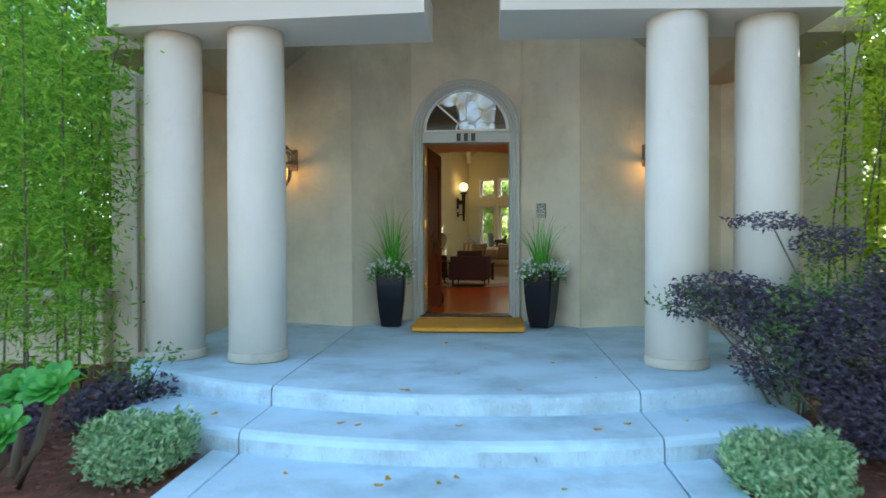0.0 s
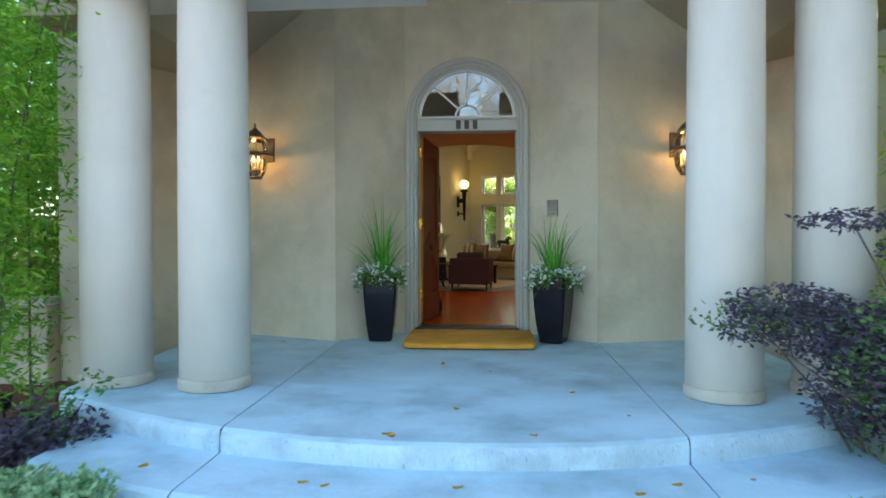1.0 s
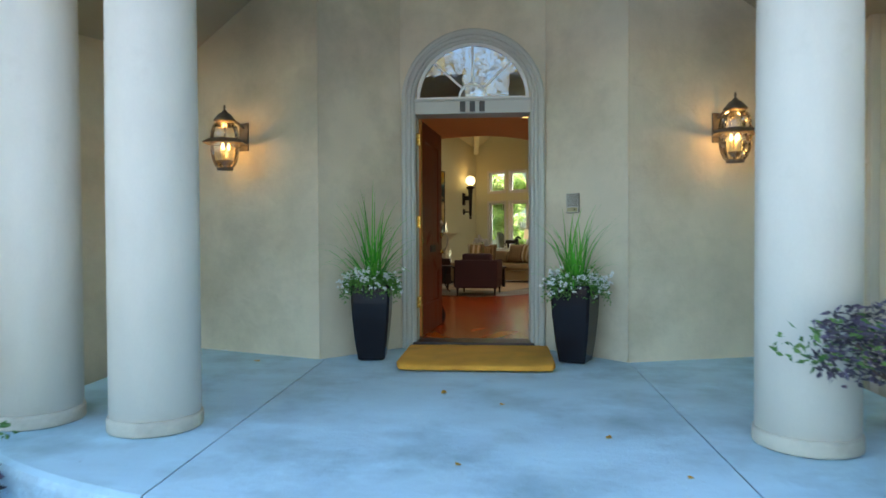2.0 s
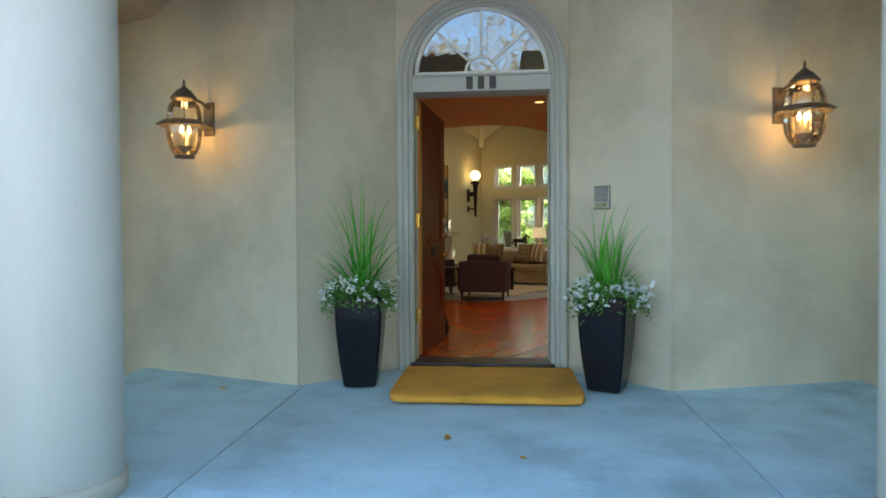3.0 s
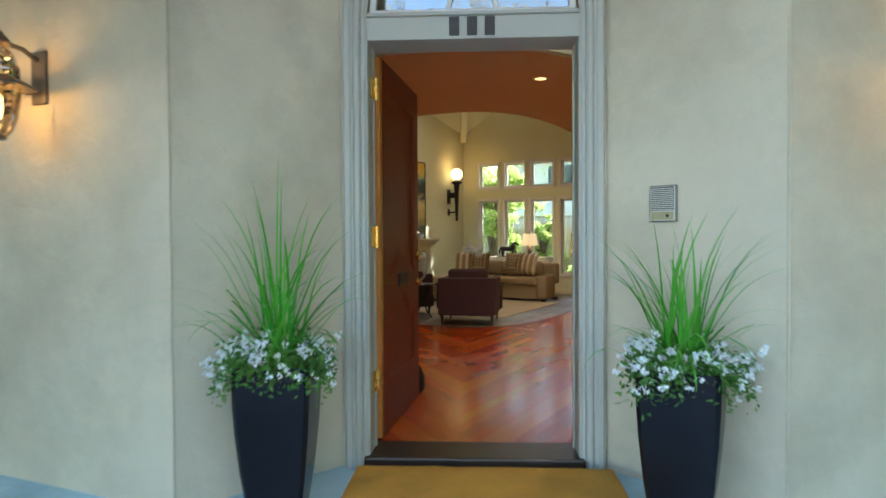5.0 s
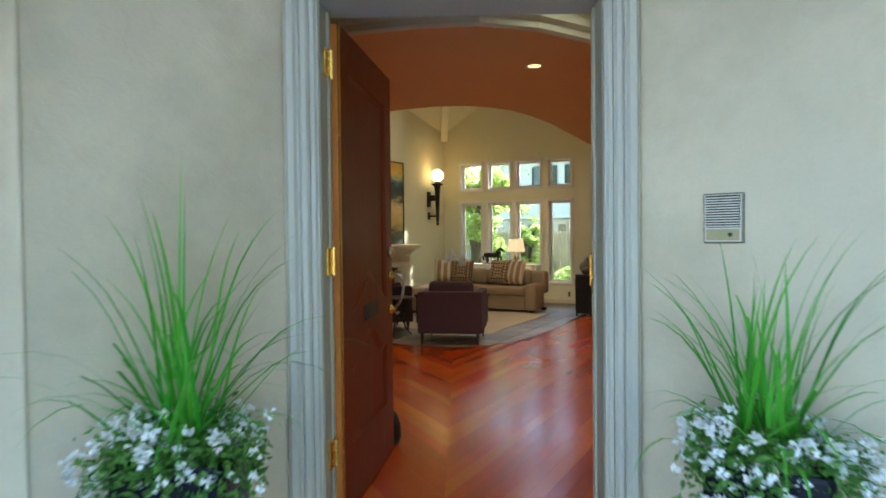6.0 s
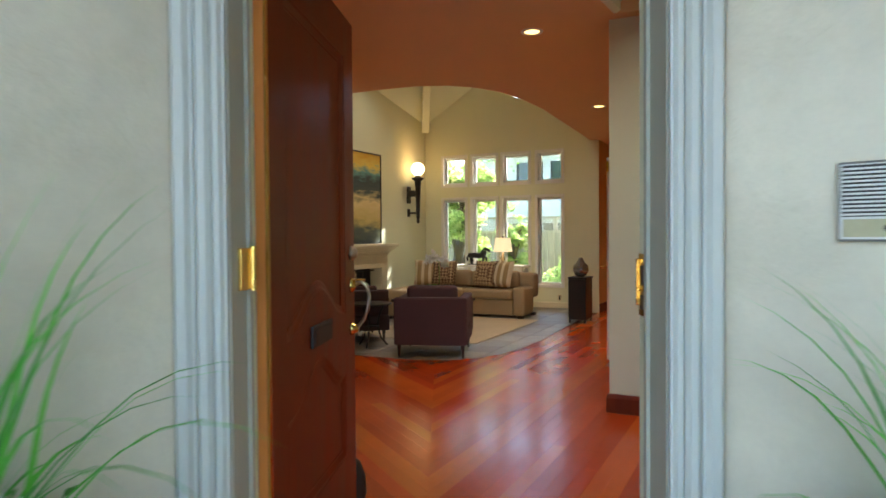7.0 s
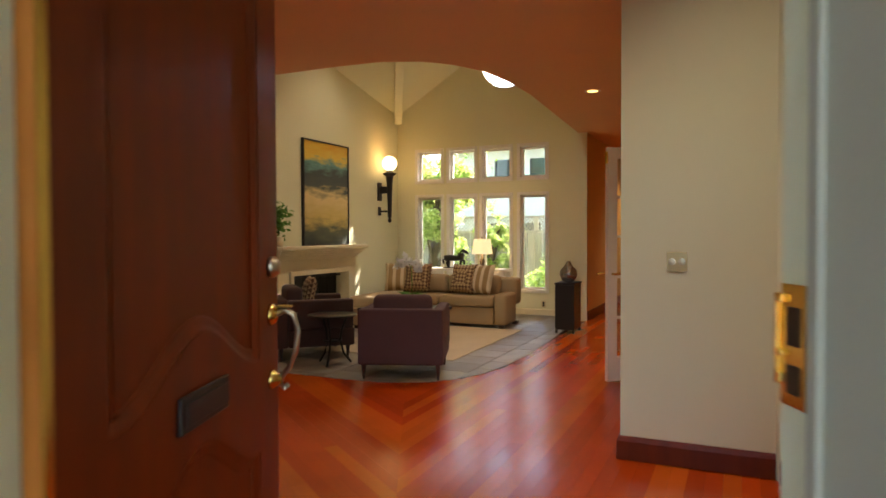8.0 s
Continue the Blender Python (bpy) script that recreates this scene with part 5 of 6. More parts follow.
vs_ = part("vase", lathe(bmesh.new(), [(0.05, 0), (0.09, 0.03), (0.12, 0.1), (0.11, 0.17), (0.06, 0.22), (0.035, 0.26), (0.03, 0.29)], 28), mat("smoky_silver", (0.3, 0.29, 0.3), 0.15, 0.3, 6, 40, 0.05, metal=0.9), None, "", True, HOUSE @ pose(-1.72, 8.1, FLOOR + 0.693))
tagged(vs_, "smoky silver round vase standing on the cabinet", "vase")
ou = thing("wall_outlet", HOUSE @ pose(-2.55, WB - 0.001, 0.26), "ivory wall outlet low on the wall", "outlet")
part("plate", boxed(-0.036, -0.006, -0.057, 0.036, 0, 0.057, bevel=0.002), PLASTIC, ou)
part("socket", boxed(-0.015, -0.0085, -0.04, 0.015, -0.0065, 0.04), NUMERAL, ou)
bm = bmesh.new()
sweep(bm, [ab(-1.88, WB, FLOOR + 0.006), ab(-5.28, WB, FLOOR + 0.006)], [(-0.001, 0.0), (-0.016, 0.0), (-0.016, 0.09), (-0.001, 0.1)], (0, 0, 1))
structure("baseboard_living", bm, STONE, "tan baseboard below the windows", "baseboard")

# ---------- garden behind the windows ----------
gb = prism(bmesh.new(), [flat(ab(-14, 10.2)), flat(ab(6, 10.2)), flat(ab(6, 40)), flat(ab(-14, 40))], -0.38, -0.3)
structure("lawn", gb, mat("lawn", (0.1, 0.16, 0.04), 0.9, 0.3, 3, 80, 0.6), "green back garden lawn", "ground")
fe = thing("garden_fence", HOUSE @ pose(0, 15.6, -0.3), "weathered grey board fence with a lattice top", "fence")
FENCE = mat("fence_wood", (0.5, 0.45, 0.37), 0.9, 0.25, 4, 50, 0.4, rand=0.2, stretch=(4, 4, 0.5))
for k in range(46):
    part("board", boxed(-9 + k * 0.2, 0, 0.0, -9 + k * 0.2 + 0.185, 0.025, 1.75), FENCE, fe)
for k in range(5):
    part("post", boxed(-9 + k * 2.28, 0.03, 0, -8.9 + k * 2.28, 0.13, 2.2), FENCE, fe)
part("rail", boxed(-9, 0.03, 1.75, 0.2, 0.1, 1.82), FENCE, fe)
part("rail", boxed(-9, 0.03, 2.14, 0.2, 0.1, 2.2), FENCE, fe)
bm = bmesh.new()
for k in range(90):
    for s in (-1, 1):
        r = bmesh.ops.create_cube(bm, size=1)
        bmesh.ops.transform(bm, matrix=pose(-8.95 + k * 0.1, 0.06, 1.98, 0, 45 * s, 0) @ Matrix.Diagonal((0.02, 0.01, 0.46, 1)), verts=r["verts"])
part("lattice", bm, FENCE, fe)
NH = mat("neighbour_stucco", (0.8, 0.83, 0.79), 0.9, 0.06, 1, 60, 0.2)
nh = thing("neighbour_house", HOUSE @ pose(-9.0, 20.5, -0.3), "pale stucco neighbouring house with dark windows beyond the fence", "house")
part("wall", boxed(0, 0, 0, 9, 0.3, 4.7), NH, nh)
part("wing_wall", boxed(9.01, 1.5, 0, 13, 1.8, 4.2), NH, nh)
part("eave", boxed(-0.4, -0.7, 4.7, 9.4, 0.3, 4.86), mat("eave_brown", (0.12, 0.1, 0.09), 0.8, 0.1), nh, "dark eave")
ROOFT = mat("roof_tile", (0.3, 0.17, 0.12), 0.85, 0.3, 3, 30, 0.5)
bm = bmesh.new()
prism(bm, [(-0.5, -0.8), (9.5, -0.8), (9.5, 4), (-0.5, 4)], 4.865, 4.9)
for v in bm.verts:
    v.co.z += (v.co.y + 0.8) * 0.4
part("roof", bm, ROOFT, nh, "brown tiled roof")
WDARK = mat("dark_pane", (0.05, 0.07, 0.08), 0.1, 0.2, 3, 30, 0.0)
for x, z, w_, h_ in ((1.75, 3.15, 0.95, 1.1), (3.0, 3.15, 1.25, 1.1), (5.8, 3.15, 1.2, 1.1), (1.6, 1.5, 0.5, 0.6), (2.75, 1.3, 0.6, 0.8), (5.0, 0.8, 1.2, 1.4)):
    w = part("window", boxed(x, -0.03, z, x + w_, -0.002, z + h_), WDARK, nh, "dark window")
    for q in (0.0, w_ / 2 - 0.03, w_ - 0.06):
        part("frame", boxed(x + q, -0.06, z, x + q + 0.06, -0.031, z + h_), EBONY, w)


# ---------- planting ----------
def shrub(name, m, label, lobes, count, length, width, material, seed, category="shrub", droop=0.2, shell=0.35, group=""):
    rng = np.random.default_rng(seed)
    t = thing(name, m, label, category, group)
    tot = sum(r[0] * r[1] * r[2] for _, r in lobes)
    pts = [blob(rng, max(20, int(count * r[0] * r[1] * r[2] / tot)), c, r, shell) for c, r in lobes]
    leaves("crown", np.concatenate(pts), length, width, material, t, 0.9, droop, seed)
    bm = bmesh.new()
    for c, r in lobes[:7]:
        tube(bm, [(c[0] * 0.1, c[1] * 0.1, 0), (c[0] * 0.5, c[1] * 0.5, c[2] * 0.55), c], 0.013, 6, 0.4)
    part("stem", bm, BARK, t)
    return t


def sprays(rng, culms, per, reach, z_from):
    """Leaf places in flat sprays off leaning culms."""
    pts = []
    for line in culms:
        for _ in range(per):
            f = rng.uniform(z_from, 1) ** 0.8
            i = f * (len(line) - 1)
            a, b = line[int(i)], line[min(int(i) + 1, len(line) - 1)]
            p = np.array(a) + (np.array(b) - np.array(a)) * (i - int(i))
            az = rng.uniform(0, 2 * np.pi)
            d = np.array([np.cos(az), np.sin(az), rng.uniform(-0.25, 0.35)])
            r = reach * rng.uniform(0.3, 1)
            for k in range(9):
                s = (k + 1) / 9
                pts.append(p + d * r * s + np.array([0, 0, -0.25 * r * s * s]) + rng.normal(0, 0.02, 3))
    return np.array(pts)


def bamboo(x, y, seed, n, tall, reach=0.42, per=46, spread=0.3, z_from=0.2, material=None):
    rng = np.random.default_rng(seed)
    t = thing("bamboo", pose(x, y, -0.45), "tall clump of feathery bright green bamboo", "bamboo", "bamboo by the porch")
    culms = []
    for k in range(n):
        bx, by = rng.normal(0, spread * 0.5, 2)
        az, lean, h = rng.uniform(0, 2 * np.pi), abs(rng.normal(0.1, 0.1)), tall * rng.uniform(0.7, 1.08)
        culms.append([(bx + np.cos(az) * lean * h * f * f, by + np.sin(az) * lean * h * f * f, h * f) for f in np.linspace(0, 1, 9)])
    for c in culms:
        part("culm", tube(bmesh.new(), c, 0.013, 6, 0.35), CULM, t)
    leaves("foliage", sprays(rng, culms, per, reach, z_from), 0.11, 0.026, material or BAMBOO, t, 1.0, 0.35, seed)


for i, (x, y, n, tall) in enumerate(((-3.46, -3.42, 7, 5.0), (-4.4, -2.6, 8, 5.6), (-6.4, -2.8, 9, 6.0), (-5.3, -1.75, 8, 5.6), (-6.6, 0.3, 9, 6.2), (-5.05, -0.25, 8, 5.8), (-5.9, 1.6, 9, 6.2))):
    bamboo(x, y, 20 + i, n // 2, tall, 0.62, 190, 0.6, 0.05)
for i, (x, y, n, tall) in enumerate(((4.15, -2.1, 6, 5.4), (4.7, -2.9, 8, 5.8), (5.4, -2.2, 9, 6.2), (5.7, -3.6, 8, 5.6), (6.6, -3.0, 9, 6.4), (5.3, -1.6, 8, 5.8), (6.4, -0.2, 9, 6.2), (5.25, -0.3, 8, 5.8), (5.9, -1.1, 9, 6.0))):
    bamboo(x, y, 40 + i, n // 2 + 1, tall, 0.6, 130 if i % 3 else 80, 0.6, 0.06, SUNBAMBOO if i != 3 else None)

structure("wall_side_west", prism(bmesh.new(), [(-4.45, -0.855), (-4.25, -0.855), (-4.25, 8.2), (-4.45, 8.2)], -0.6, TALL), STUCCO, "plain stucco side wall of the house", "wall")
structure("wall_side_north", prism(bmesh.new(), [(-4.25, 8.0), (-4.25, 8.2), flat(ab(-5.49, 9.0)), flat(ab(-5.49, 8.6))], -0.6, 6.6), STUCCO, "plain stucco rear wall", "wall")
structure("wall_side_porch", prism(bmesh.new(), [(4.4, -0.95), (4.6, -0.95), (4.8, 0.35), (4.6, 0.35)], -0.6, TALL), STUCCO, "plain stucco side wall of the house", "wall")
structure("garden_wall_left", boxed(-14, -1.2, -0.6, -4.46, -0.95, 0.42, bevel=0.015), STUCCO, "low grey stucco garden wall", "garden wall")
structure("garden_wall_cap", boxed(-14, -1.23, 0.424, -4.46, -0.92, 0.5, bevel=0.012), BEAM, "cap along the low garden wall", "garden wall")
structure("garden_wall_right", boxed(4.62, -1.2, -0.6, 14, -0.95, 0.5, bevel=0.015), STUCCO, "low grey stucco garden wall", "garden wall")
for x, y in ((-4.12, -1.045), (3.62, -0.6)):
    dp = thing("downpipe", pose(x, y, -0.4), "tan painted rain downpipe on the house wall", "downpipe")
    part("pipe", boxed(-0.04, -0.035, 0.1, 0.04, 0.035, 3.6, bevel=0.01), BEAM, dp)
    for z in (0.7, 2.2):
        part("strap", boxed(-0.055, -0.04, z, 0.055, 0.04, z + 0.04), BEAM, dp)
us = thing("garden_spotlight", pose(-3.75, -2.75, -0.4), "small black garden spotlight on a spike", "garden light")
part("spike", lathe(bmesh.new(), [(0.005, -0.02), (0.012, 0.0), (0.012, 0.12)], 8), IRON, us)
part("head", lathe(bmesh.new(), [(0.03, 0.0), (0.05, 0.03), (0.055, 0.14), (0.045, 0.14)], 16, pose(0, 0, 0.12, 35, 0, 40)), IRON, us, "", True)

# purple shrub beside the columns
shrub("purple_shrub", pose(3.05, -4.15, -0.42), "sprawling purple-leaved shrub leaning over the porch step", [
    ((0.0, 0.0, 0.75), (0.62, 0.5, 0.5)), ((-0.85, 0.62, 1.14), (0.42, 0.26, 0.13)), ((-1.12, 0.6, 1.0), (0.2, 0.16, 0.14)), ((-0.5, 0.55, 1.67), (0.36, 0.22, 0.075)),
    ((-0.1, 0.45, 1.5), (0.28, 0.22, 0.16)), ((0.05, -0.35, 0.35), (0.6, 0.4, 0.3)), ((-0.45, 0.35, 0.95), (0.4, 0.3, 0.24)), ((0.45, 0.1, 1.2), (0.5, 0.45, 0.35)), ((0.6, -0.3, 0.6), (0.6, 0.5, 0.5)), ((-0.5, 0.42, 0.62), (0.34, 0.25, 0.3)), ((-0.7, 0.55, 0.98), (0.36, 0.24, 0.2))], 30000, 0.05, 0.022, MAPLE, 61)
shrub("green_shrub", pose(2.72, -3.72, -0.42), "green undergrowth with a few yellow leaves at the porch edge", [((0, 0, 0.5), (0.32, 0.3, 0.35)), ((0.3, 0.3, 1.05), (0.3, 0.25, 0.35)), ((0.1, -0.3, 0.9), (0.6, 0.3, 0.45)), ((-0.45, 0.2, 1.05), (0.45, 0.25, 0.12)), ((-0.75, 0.2, 1.05), (0.4, 0.2, 0.14))], 1900, 0.055, 0.024, HEDGE, 62)
for x, y, sd in ((-2.0, -4.82, 63), (2.07, -5.02, 64)):
    shrub("variegated_shrub", pose(x, y, -0.4), "low mound of pale variegated green leaves beside the path", [((0, 0, 0.12), (0.34, 0.3, 0.16)), ((-0.12, 0.08, 0.22), (0.24, 0.22, 0.14)), ((0.16, -0.02, 0.22), (0.22, 0.22, 0.14)), ((0.0, -0.2, 0.12), (0.3, 0.2, 0.16)), ((0.24, 0.1, 0.2), (0.14, 0.14, 0.18)), ((-0.26, -0.06, 0.2), (0.14, 0.14, 0.15))], 5200, 0.055, 0.024, VARIEG, sd, "shrub", -0.6, 0.35, "mounds by the path")
for x, y, sd in ((-2.75, -4.0, 65), (-3.2, -4.5, 66), (-3.0, -3.6, 67), (-2.55, -3.75, 72)):
    shrub("purple_groundcover", pose(x, y, -0.42), "low dark purple groundcover over the mulch", [((0, 0, 0.14), (0.32, 0.28, 0.2)), ((0.1, 0.1, 0.28), (0.18, 0.16, 0.16))], 520, 0.07, 0.035, MAPLE, sd, "groundcover", 0.0, 0.3, "purple groundcover")
shrub("flowering_plant", pose(-2.66, -3.72, -0.4), "thin stemmed green plant with pink tips by the step", [((0, 0, 0.35), (0.2, 0.18, 0.3)), ((0.22, 0.12, 0.55), (0.18, 0.12, 0.1)), ((0.05, 0.05, 0.15), (0.25, 0.22, 0.15))], 420, 0.06, 0.026, HEDGE, 68, "plant")
# succulents on bare stems
def rosette(x, y, z, r, seed, foot):
    t = thing("tree_aeonium", pose(*foot, -0.42), "bright green rosette succulent on a bent bare stem", "succulent", "succulents in the bed")
    part("stem", tube(bmesh.new(), [(0, 0, 0), ((x - foot[0]) * 0.5 + 0.04, (y - foot[1]) * 0.4, (z + 0.42) * 0.45), (x - foot[0], y - foot[1], z + 0.42)], 0.035, 8, 0.75), BARK, t, "", True)
    rng = np.random.default_rng(seed)
    vs, fs = [], []
    c = np.array([x - foot[0], y - foot[1], z + 0.42])
    for k in range(34):
        az, f = k * 2.39996, (k / 34) ** 0.6
        el = 1.25 - 0.95 * f
        L, W = r * (0.4 + 0.85 * f), r * 0.25 * (0.5 + 0.6 * f)
        d = np.array([math.cos(az) * math.cos(el), math.sin(az) * math.cos(el), math.sin(el)])
        s = np.array([-math.sin(az), math.cos(az), 0.0])
        tip = math.radians(38)
        rx_ = np.array([[1, 0, 0], [0, math.cos(tip), -math.sin(tip)], [0, math.sin(tip), math.cos(tip)]])
        d, s = rx_ @ d, rx_ @ s
        u_ = np.cross(d, s)
        o = len(vs)
        for q, w in ((0.05, 0.2), (0.45, 0.62), (0.78, 1.0), (0.95, 0.75), (1.04, 0.1)):
            cup = -u_ * 0.12 * r * (w * 0.5)
            m_ = c + d * L * q + np.array([0, 0, -0.1 * r * q * q])
            vs += [m_ - s * W * w - cup, m_, m_ + s * W * w - cup]
        for i in range(4):
            a = o + 3 * i
            fs += [(a, a + 1, a + 4, a + 3), (a + 1, a + 2, a + 5, a + 4)]
    me = bpy.data.meshes.new("rosette")
    me.from_pydata([tuple(v) for v in vs], [], fs)
    me.materials.append(SUCC)
    me.shade_smooth()
    ob = new("rosette", me)
    ob.parent = t


rosette(-2.5, -4.95, 0.16, 0.17, 1, (-2.62, -5.15))
rosette(-2.62, -5.25, -0.06, 0.17, 2, (-2.78, -5.2))
rosette(-2.85, -4.8, 0.1, 0.16, 3, (-2.75, -5.0))
rng = random.Random(5)
# fallen leaves on the porch, the step and the path
bm = bmesh.new()
ring = [(0.022 * math.cos(a) * (1 + 0.4 * math.cos(a)), 0.014 * math.sin(a), 0.003 * math.cos(2 * a)) for a in [2 * math.pi * i / 10 for i in range(10)]]
bm.faces.new([bm.verts.new(p) for p in ring])
leaf_me = mesh_of(bm, "fallen_leaf")
leaf_me.materials.append(FALLEN)
spots = [(-0.31, -4.0), (-0.36, -3.98), (0.28, -2.2), (0.55, -3.95), (-0.15, -1.9), (1.2, -3.5), (-0.75, -4.4), (0.1, -4.42), (1.3, -4.3), (-1.75, -4.2), (-0.95, -5.0), (-0.3, -5.05), (0.02, -5.1), (0.12, -5.0), (0.75, -5.15), (-0.35, -5.15), (1.72, -4.2), (0.9, -2.9), (0.05, -3.4), (-0.62, -4.45), (1.05, -4.45), (-2.0, -0.8)]
for x, y in spots:
    z = 0.014 * min(0, y + 0.65) if y > arc_y(x, 4.91) else (-0.195 if y > arc_y(x, 5.56) else -0.35)
    o = new("fallen_leaf", leaf_me)
    o.matrix_world = pose(x, y, z + 0.005, rng.uniform(-6, 6), rng.uniform(-6, 6), rng.uniform(0, 360)) @ Matrix.Scale(rng.uniform(0.9, 1.6), 4)
    tagged(o, "small yellow fallen leaf lying on the concrete", "leaf", "fallen leaves")


# ---------- trees ----------
def tree(x, y, tall, spread, material, seed, label, count=9000, size=0.16, z0=-0.45):
    r = np.random.default_rng(seed)
    t = thing("tree", pose(x, y, z0), label, "tree")
    top = (r.normal(0, 0.3), r.normal(0, 0.3), tall * 0.62)
    part("trunk", tube(bmesh.new(), [(0, 0, 0), (top[0] * 0.3, top[1] * 0.3, tall * 0.3), top], 0.16, 10, 0.5), BARK, t, "", True)
    pts = []
    for k in range(16):
        az, f = k * 2.4, r.uniform(0.3, 0.95)
        s = (top[0] * f, top[1] * f, top[2] * f)
        e = (s[0] + math.cos(az) * spread * r.uniform(0.4, 0.9), s[1] + math.sin(az) * spread * r.uniform(0.4, 0.9), s[2] + tall * r.uniform(0.1, 0.38))
        part("limb", tube(bmesh.new(), [s, ((s[0] + e[0]) / 2, (s[1] + e[1]) / 2, (s[2] + e[2]) / 2 + 0.15), e], 0.06, 6, 0.3), BARK, t)
        for q in range(4):
            c = np.array(e) + r.normal(0, spread * 0.22, 3)
            pts.append(blob(r, count // 64, c, np.array((0.9, 0.9, 0.6)) * spread * r.uniform(0.22, 0.4), 0.1))
    leaves("crown", np.concatenate(pts), size, size * 0.45, material, t, 1.0, 0.3, seed)


tree(9.5, 2.0, 9.5, 3.0, HEDGE, 71, "broad leafy green tree beside the house", 14000, 0.2)
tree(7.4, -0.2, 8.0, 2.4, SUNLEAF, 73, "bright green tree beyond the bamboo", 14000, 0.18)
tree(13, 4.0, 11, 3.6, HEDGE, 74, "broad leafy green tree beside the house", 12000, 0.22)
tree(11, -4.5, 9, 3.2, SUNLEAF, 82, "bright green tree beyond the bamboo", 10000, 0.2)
tree(-9.5, 3.0, 8.5, 3.0, BAMBOO, 75, "sunlit yellow-green tree beyond the garden wall", 12000, 0.2)
tree(-13, -2.5, 9, 3.4, HEDGE, 76, "broad leafy green tree in the side garden", 10000, 0.22)
tree(-1.8, -16, 10, 3.4, AUTUMN, 77, "tall street tree with yellowing leaves", 4200, 0.18)
tree(2.6, -18, 11, 3.6, AUTUMN, 78, "tall street tree with yellowing leaves", 4200, 0.18)
# added out of view to block skylight on the porch's right
tree(7.5, -9.5, 9, 3.2, HEDGE, 88, "unseen broad leafy tree added to shade the porch from the right", 14000, 0.24)
tree(7.0, -17, 10.5, 3.4, AUTUMN, 87, "tall street tree with yellowing leaves", 8000, 0.18)
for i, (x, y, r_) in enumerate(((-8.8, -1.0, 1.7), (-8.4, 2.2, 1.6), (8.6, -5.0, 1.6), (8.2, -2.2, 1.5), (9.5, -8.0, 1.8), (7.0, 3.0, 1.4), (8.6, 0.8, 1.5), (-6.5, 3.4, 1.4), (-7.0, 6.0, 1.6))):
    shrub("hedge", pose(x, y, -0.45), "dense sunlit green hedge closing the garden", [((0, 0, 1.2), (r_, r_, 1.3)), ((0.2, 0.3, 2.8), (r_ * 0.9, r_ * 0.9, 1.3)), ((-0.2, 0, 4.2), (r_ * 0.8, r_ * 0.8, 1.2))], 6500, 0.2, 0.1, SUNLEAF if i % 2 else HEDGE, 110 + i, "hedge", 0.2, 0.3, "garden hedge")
# tree 84's crown is set in the sun's path to weaken patches indoors
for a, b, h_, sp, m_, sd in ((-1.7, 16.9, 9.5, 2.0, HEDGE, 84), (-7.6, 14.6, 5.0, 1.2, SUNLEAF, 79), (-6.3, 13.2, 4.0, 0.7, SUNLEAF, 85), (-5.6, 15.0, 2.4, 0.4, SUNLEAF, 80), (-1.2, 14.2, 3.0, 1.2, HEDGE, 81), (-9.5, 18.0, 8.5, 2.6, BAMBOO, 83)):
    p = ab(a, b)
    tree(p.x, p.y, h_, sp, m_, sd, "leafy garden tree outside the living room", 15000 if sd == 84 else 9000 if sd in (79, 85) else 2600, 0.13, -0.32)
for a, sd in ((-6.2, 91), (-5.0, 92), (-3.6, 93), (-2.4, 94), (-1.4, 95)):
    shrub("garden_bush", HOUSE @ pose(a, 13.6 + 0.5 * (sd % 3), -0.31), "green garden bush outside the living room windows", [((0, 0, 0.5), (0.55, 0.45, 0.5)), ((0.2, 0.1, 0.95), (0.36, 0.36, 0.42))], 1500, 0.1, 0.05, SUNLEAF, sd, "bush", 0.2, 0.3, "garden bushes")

# ---------- floor pieces ----------
# slate tiles of the living room, cut along the curved edge
edge_lines = list(zip(EDGE[2:-1], EDGE[3:]))
T = 0.41
tr = random.Random(3)
for i in range(10):
    for j in range(14):
        a0, b0 = -5.27 + i * T, 4.1 + j * T + (0.5 * T if i % 2 else 0)
        q = [flat(ab(x, y)) for x, y in ((a0 + 0.004, b0 + 0.004), (a0 + T - 0.004, b0 + 0.004), (a0 + T - 0.004, min(b0 + T - 0.004, WB - 0.002)), (a0 + 0.004, min(b0 + T - 0.004, WB - 0.002)))]
        if b0 > WB - 0.05:
            continue
        for e0, e1 in edge_lines:
            q = clip(q, e0, e1) if len(q) > 2 else []
        if len(q) > 2:
            part("tile", prism(bmesh.new(), q, FLOOR - 0.0035, FLOOR + tr.uniform(0.001, 0.003)), SLATE, tile_floor)
# wooden boards in a chevron, meeting on one line
AX, BW = -0.1, 0.092


def in_wood(x, y):
    if y < 0.2 or x < -2.65 or x > 6:
        return False
    inside = all((b[0] - a[0]) * (y - a[1]) - (b[1] - a[1]) * (x - a[0]) > 0 for a, b in edge_lines)
    return not inside and (HOUSE.inverted() @ Vector((x, y, 0))).x < 0.75


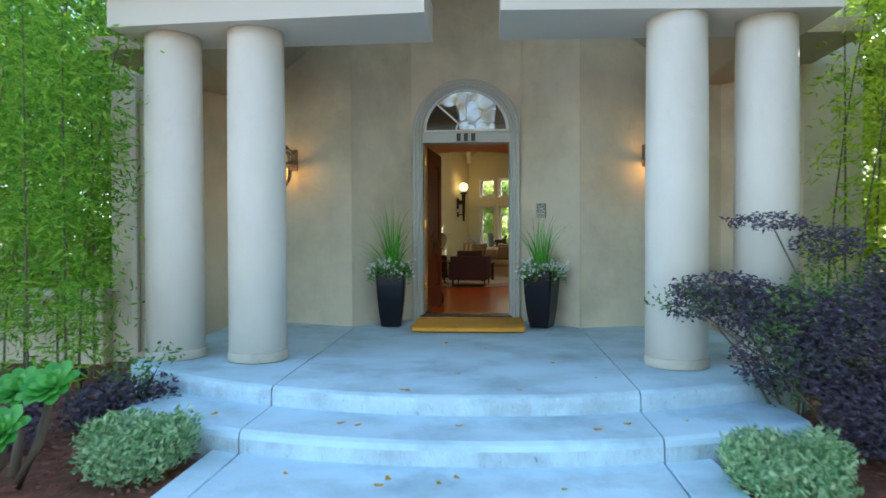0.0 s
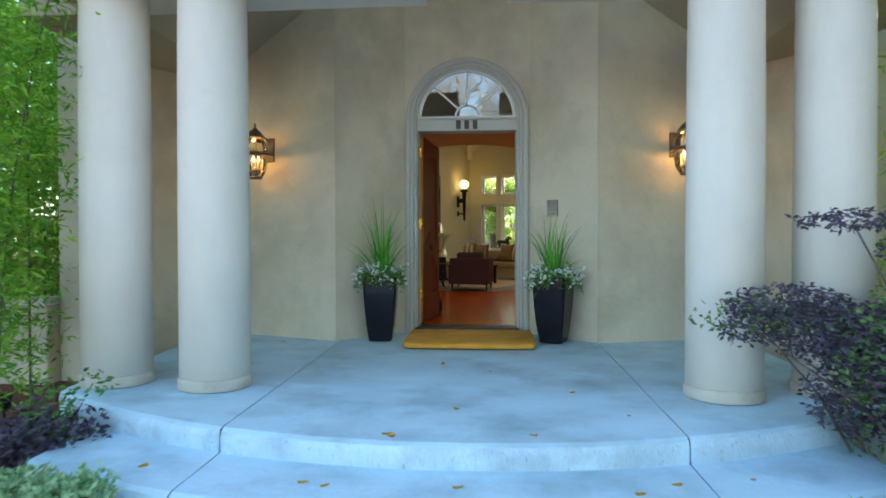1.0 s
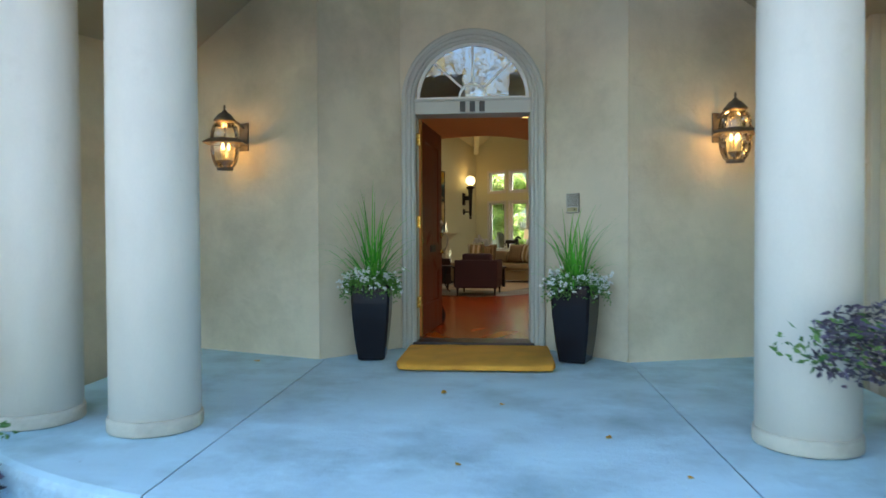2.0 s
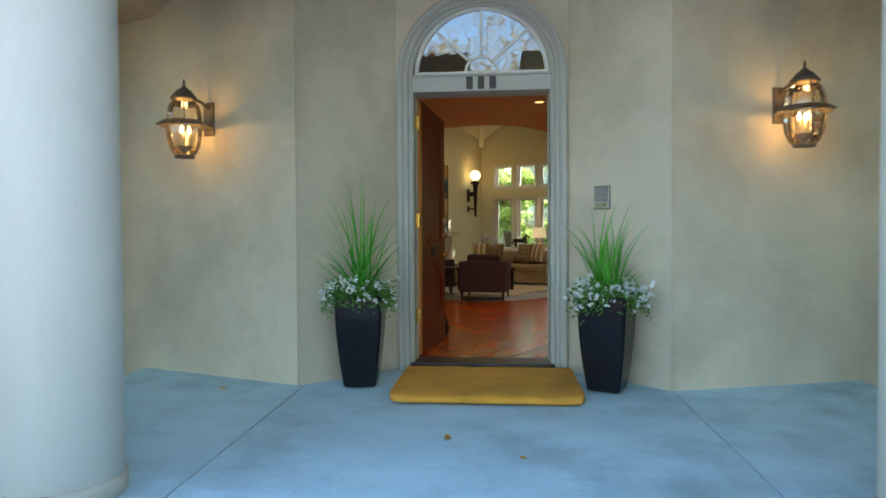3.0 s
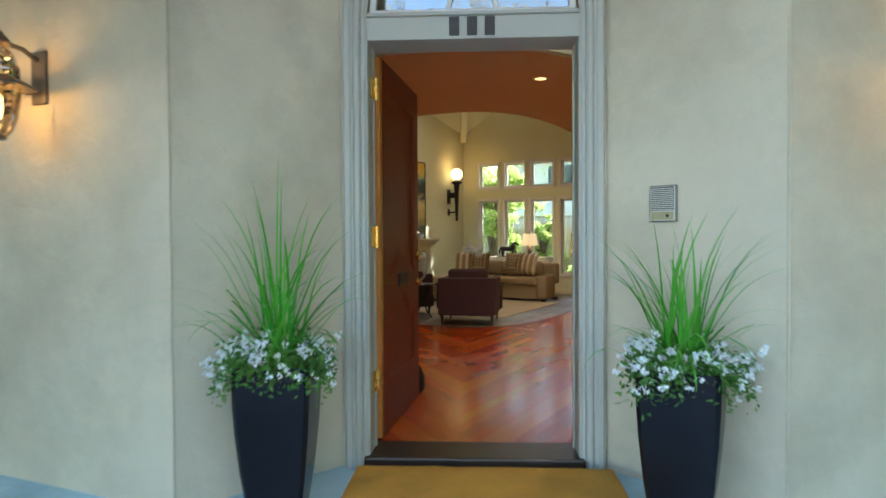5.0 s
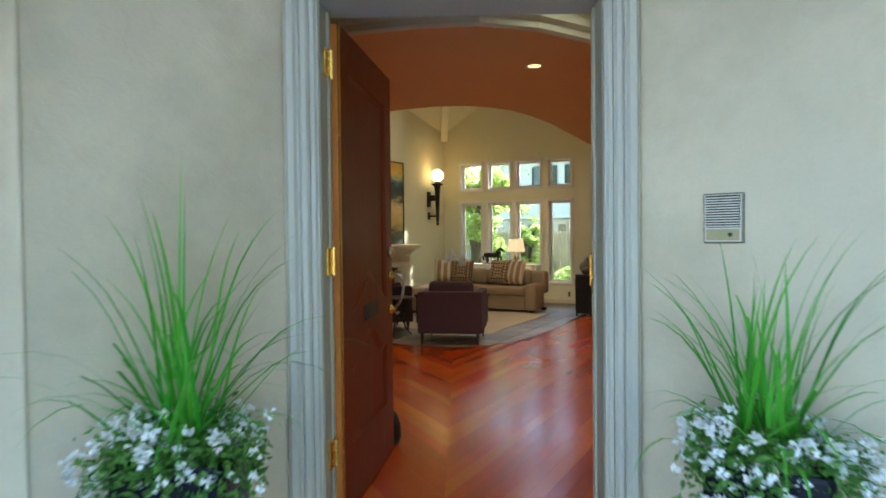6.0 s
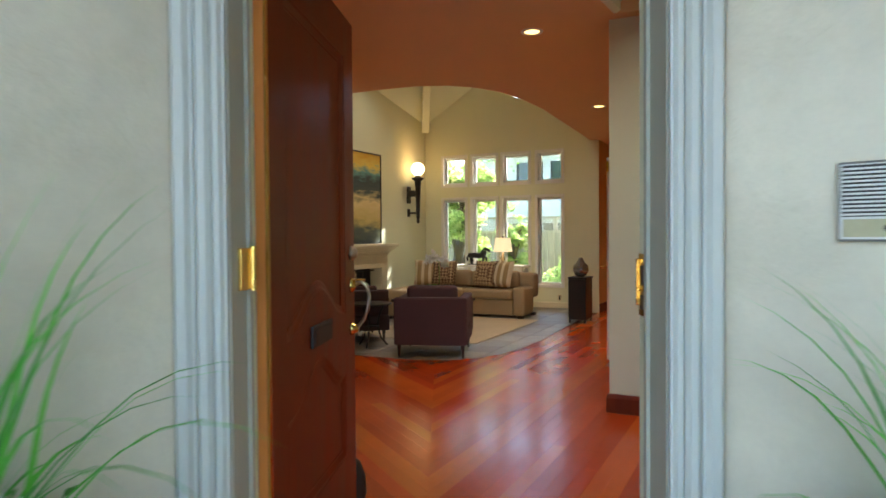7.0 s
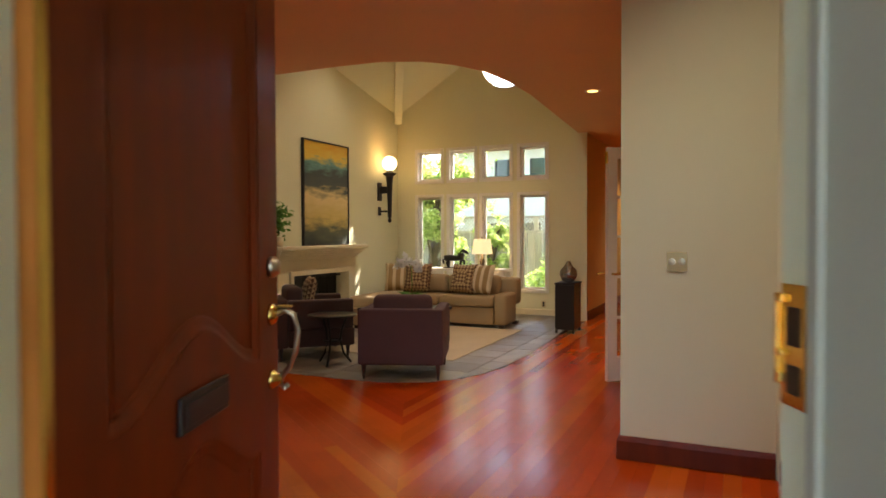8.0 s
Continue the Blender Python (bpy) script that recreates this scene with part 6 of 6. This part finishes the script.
pr = random.Random(9)
for side in (1, -1):
    d = Vector((0.448 * side, 0.894))
    w = Vector((0.894 * side, -0.448))
    k0 = Vector((AX, 5.4)).dot(w)
    for k in range(70):
        c = math.floor(k0 / BW) * BW + k * BW
        run = []
        for s in range(0, 460):
            p = w * (c + BW / 2) + d * (-1.0 + s * 0.03)
            ok = in_wood(p.x, p.y) and (p.x - AX) * side > -BW and p.y < 12
            if ok:
                run.append(-1.0 + s * 0.03)
            elif run:
                break
        if len(run) < 3:
            continue
        s0, s1 = run[0] - 0.12, run[-1] + 0.05
        cut = [s0]
        while s1 - cut[-1] > 2.6:
            cut.append(cut[-1] + pr.uniform(1.3, 2.5))
        cut.append(s1)
        for a, b in zip(cut, cut[1:]):
            q = [w * (c + 0.0004) + d * a, w * (c + BW - 0.0004) + d * a, w * (c + BW - 0.0004) + d * (b - 0.001), w * (c + 0.0004) + d * (b - 0.001)]
            q = [(v.x, v.y) for v in q]
            if side < 0:
                q.reverse()
            q = clip(q, (AX + 0.0005, -10), (AX + 0.0005, 20)) if side < 0 else clip(q, (AX - 0.0005, 20), (AX - 0.0005, -10))
            q = clip(q, (-10, 0.201), (10, 0.201)) if len(q) > 2 else []
            if len(q) > 2:
                part("plank", prism(bmesh.new(), q, FLOOR - 0.011, FLOOR - 0.0045), PLANK2 if k % 9 in (0, 1) or pr.random() < 0.06 else PLANK, wood_floor)

# bark chips scattered over the beds beside the path
cr = np.random.default_rng(12)
chips = []
for x0, x1, y0, y1, n_ in ((-4.2, -1.66, -6.2, -3.2, 1500), (1.84, 4.0, -6.2, -4.2, 800)):
    chips.append(np.stack([cr.uniform(x0, x1, n_), cr.uniform(y0, y1, n_), np.full(n_, -0.405) + cr.uniform(0, 0.02, n_)], 1))
bark_chips = leaves("bark_chips", np.concatenate(chips), 0.06, 0.025, mat("chip_bark", (0.22, 0.085, 0.05), 0.95, 0.5, 30, 120, 0.5), None, 0.25, 0.0, 12)
tagged(bark_chips, "loose red-brown bark chips on the garden beds", "mulch", "", "stuff")
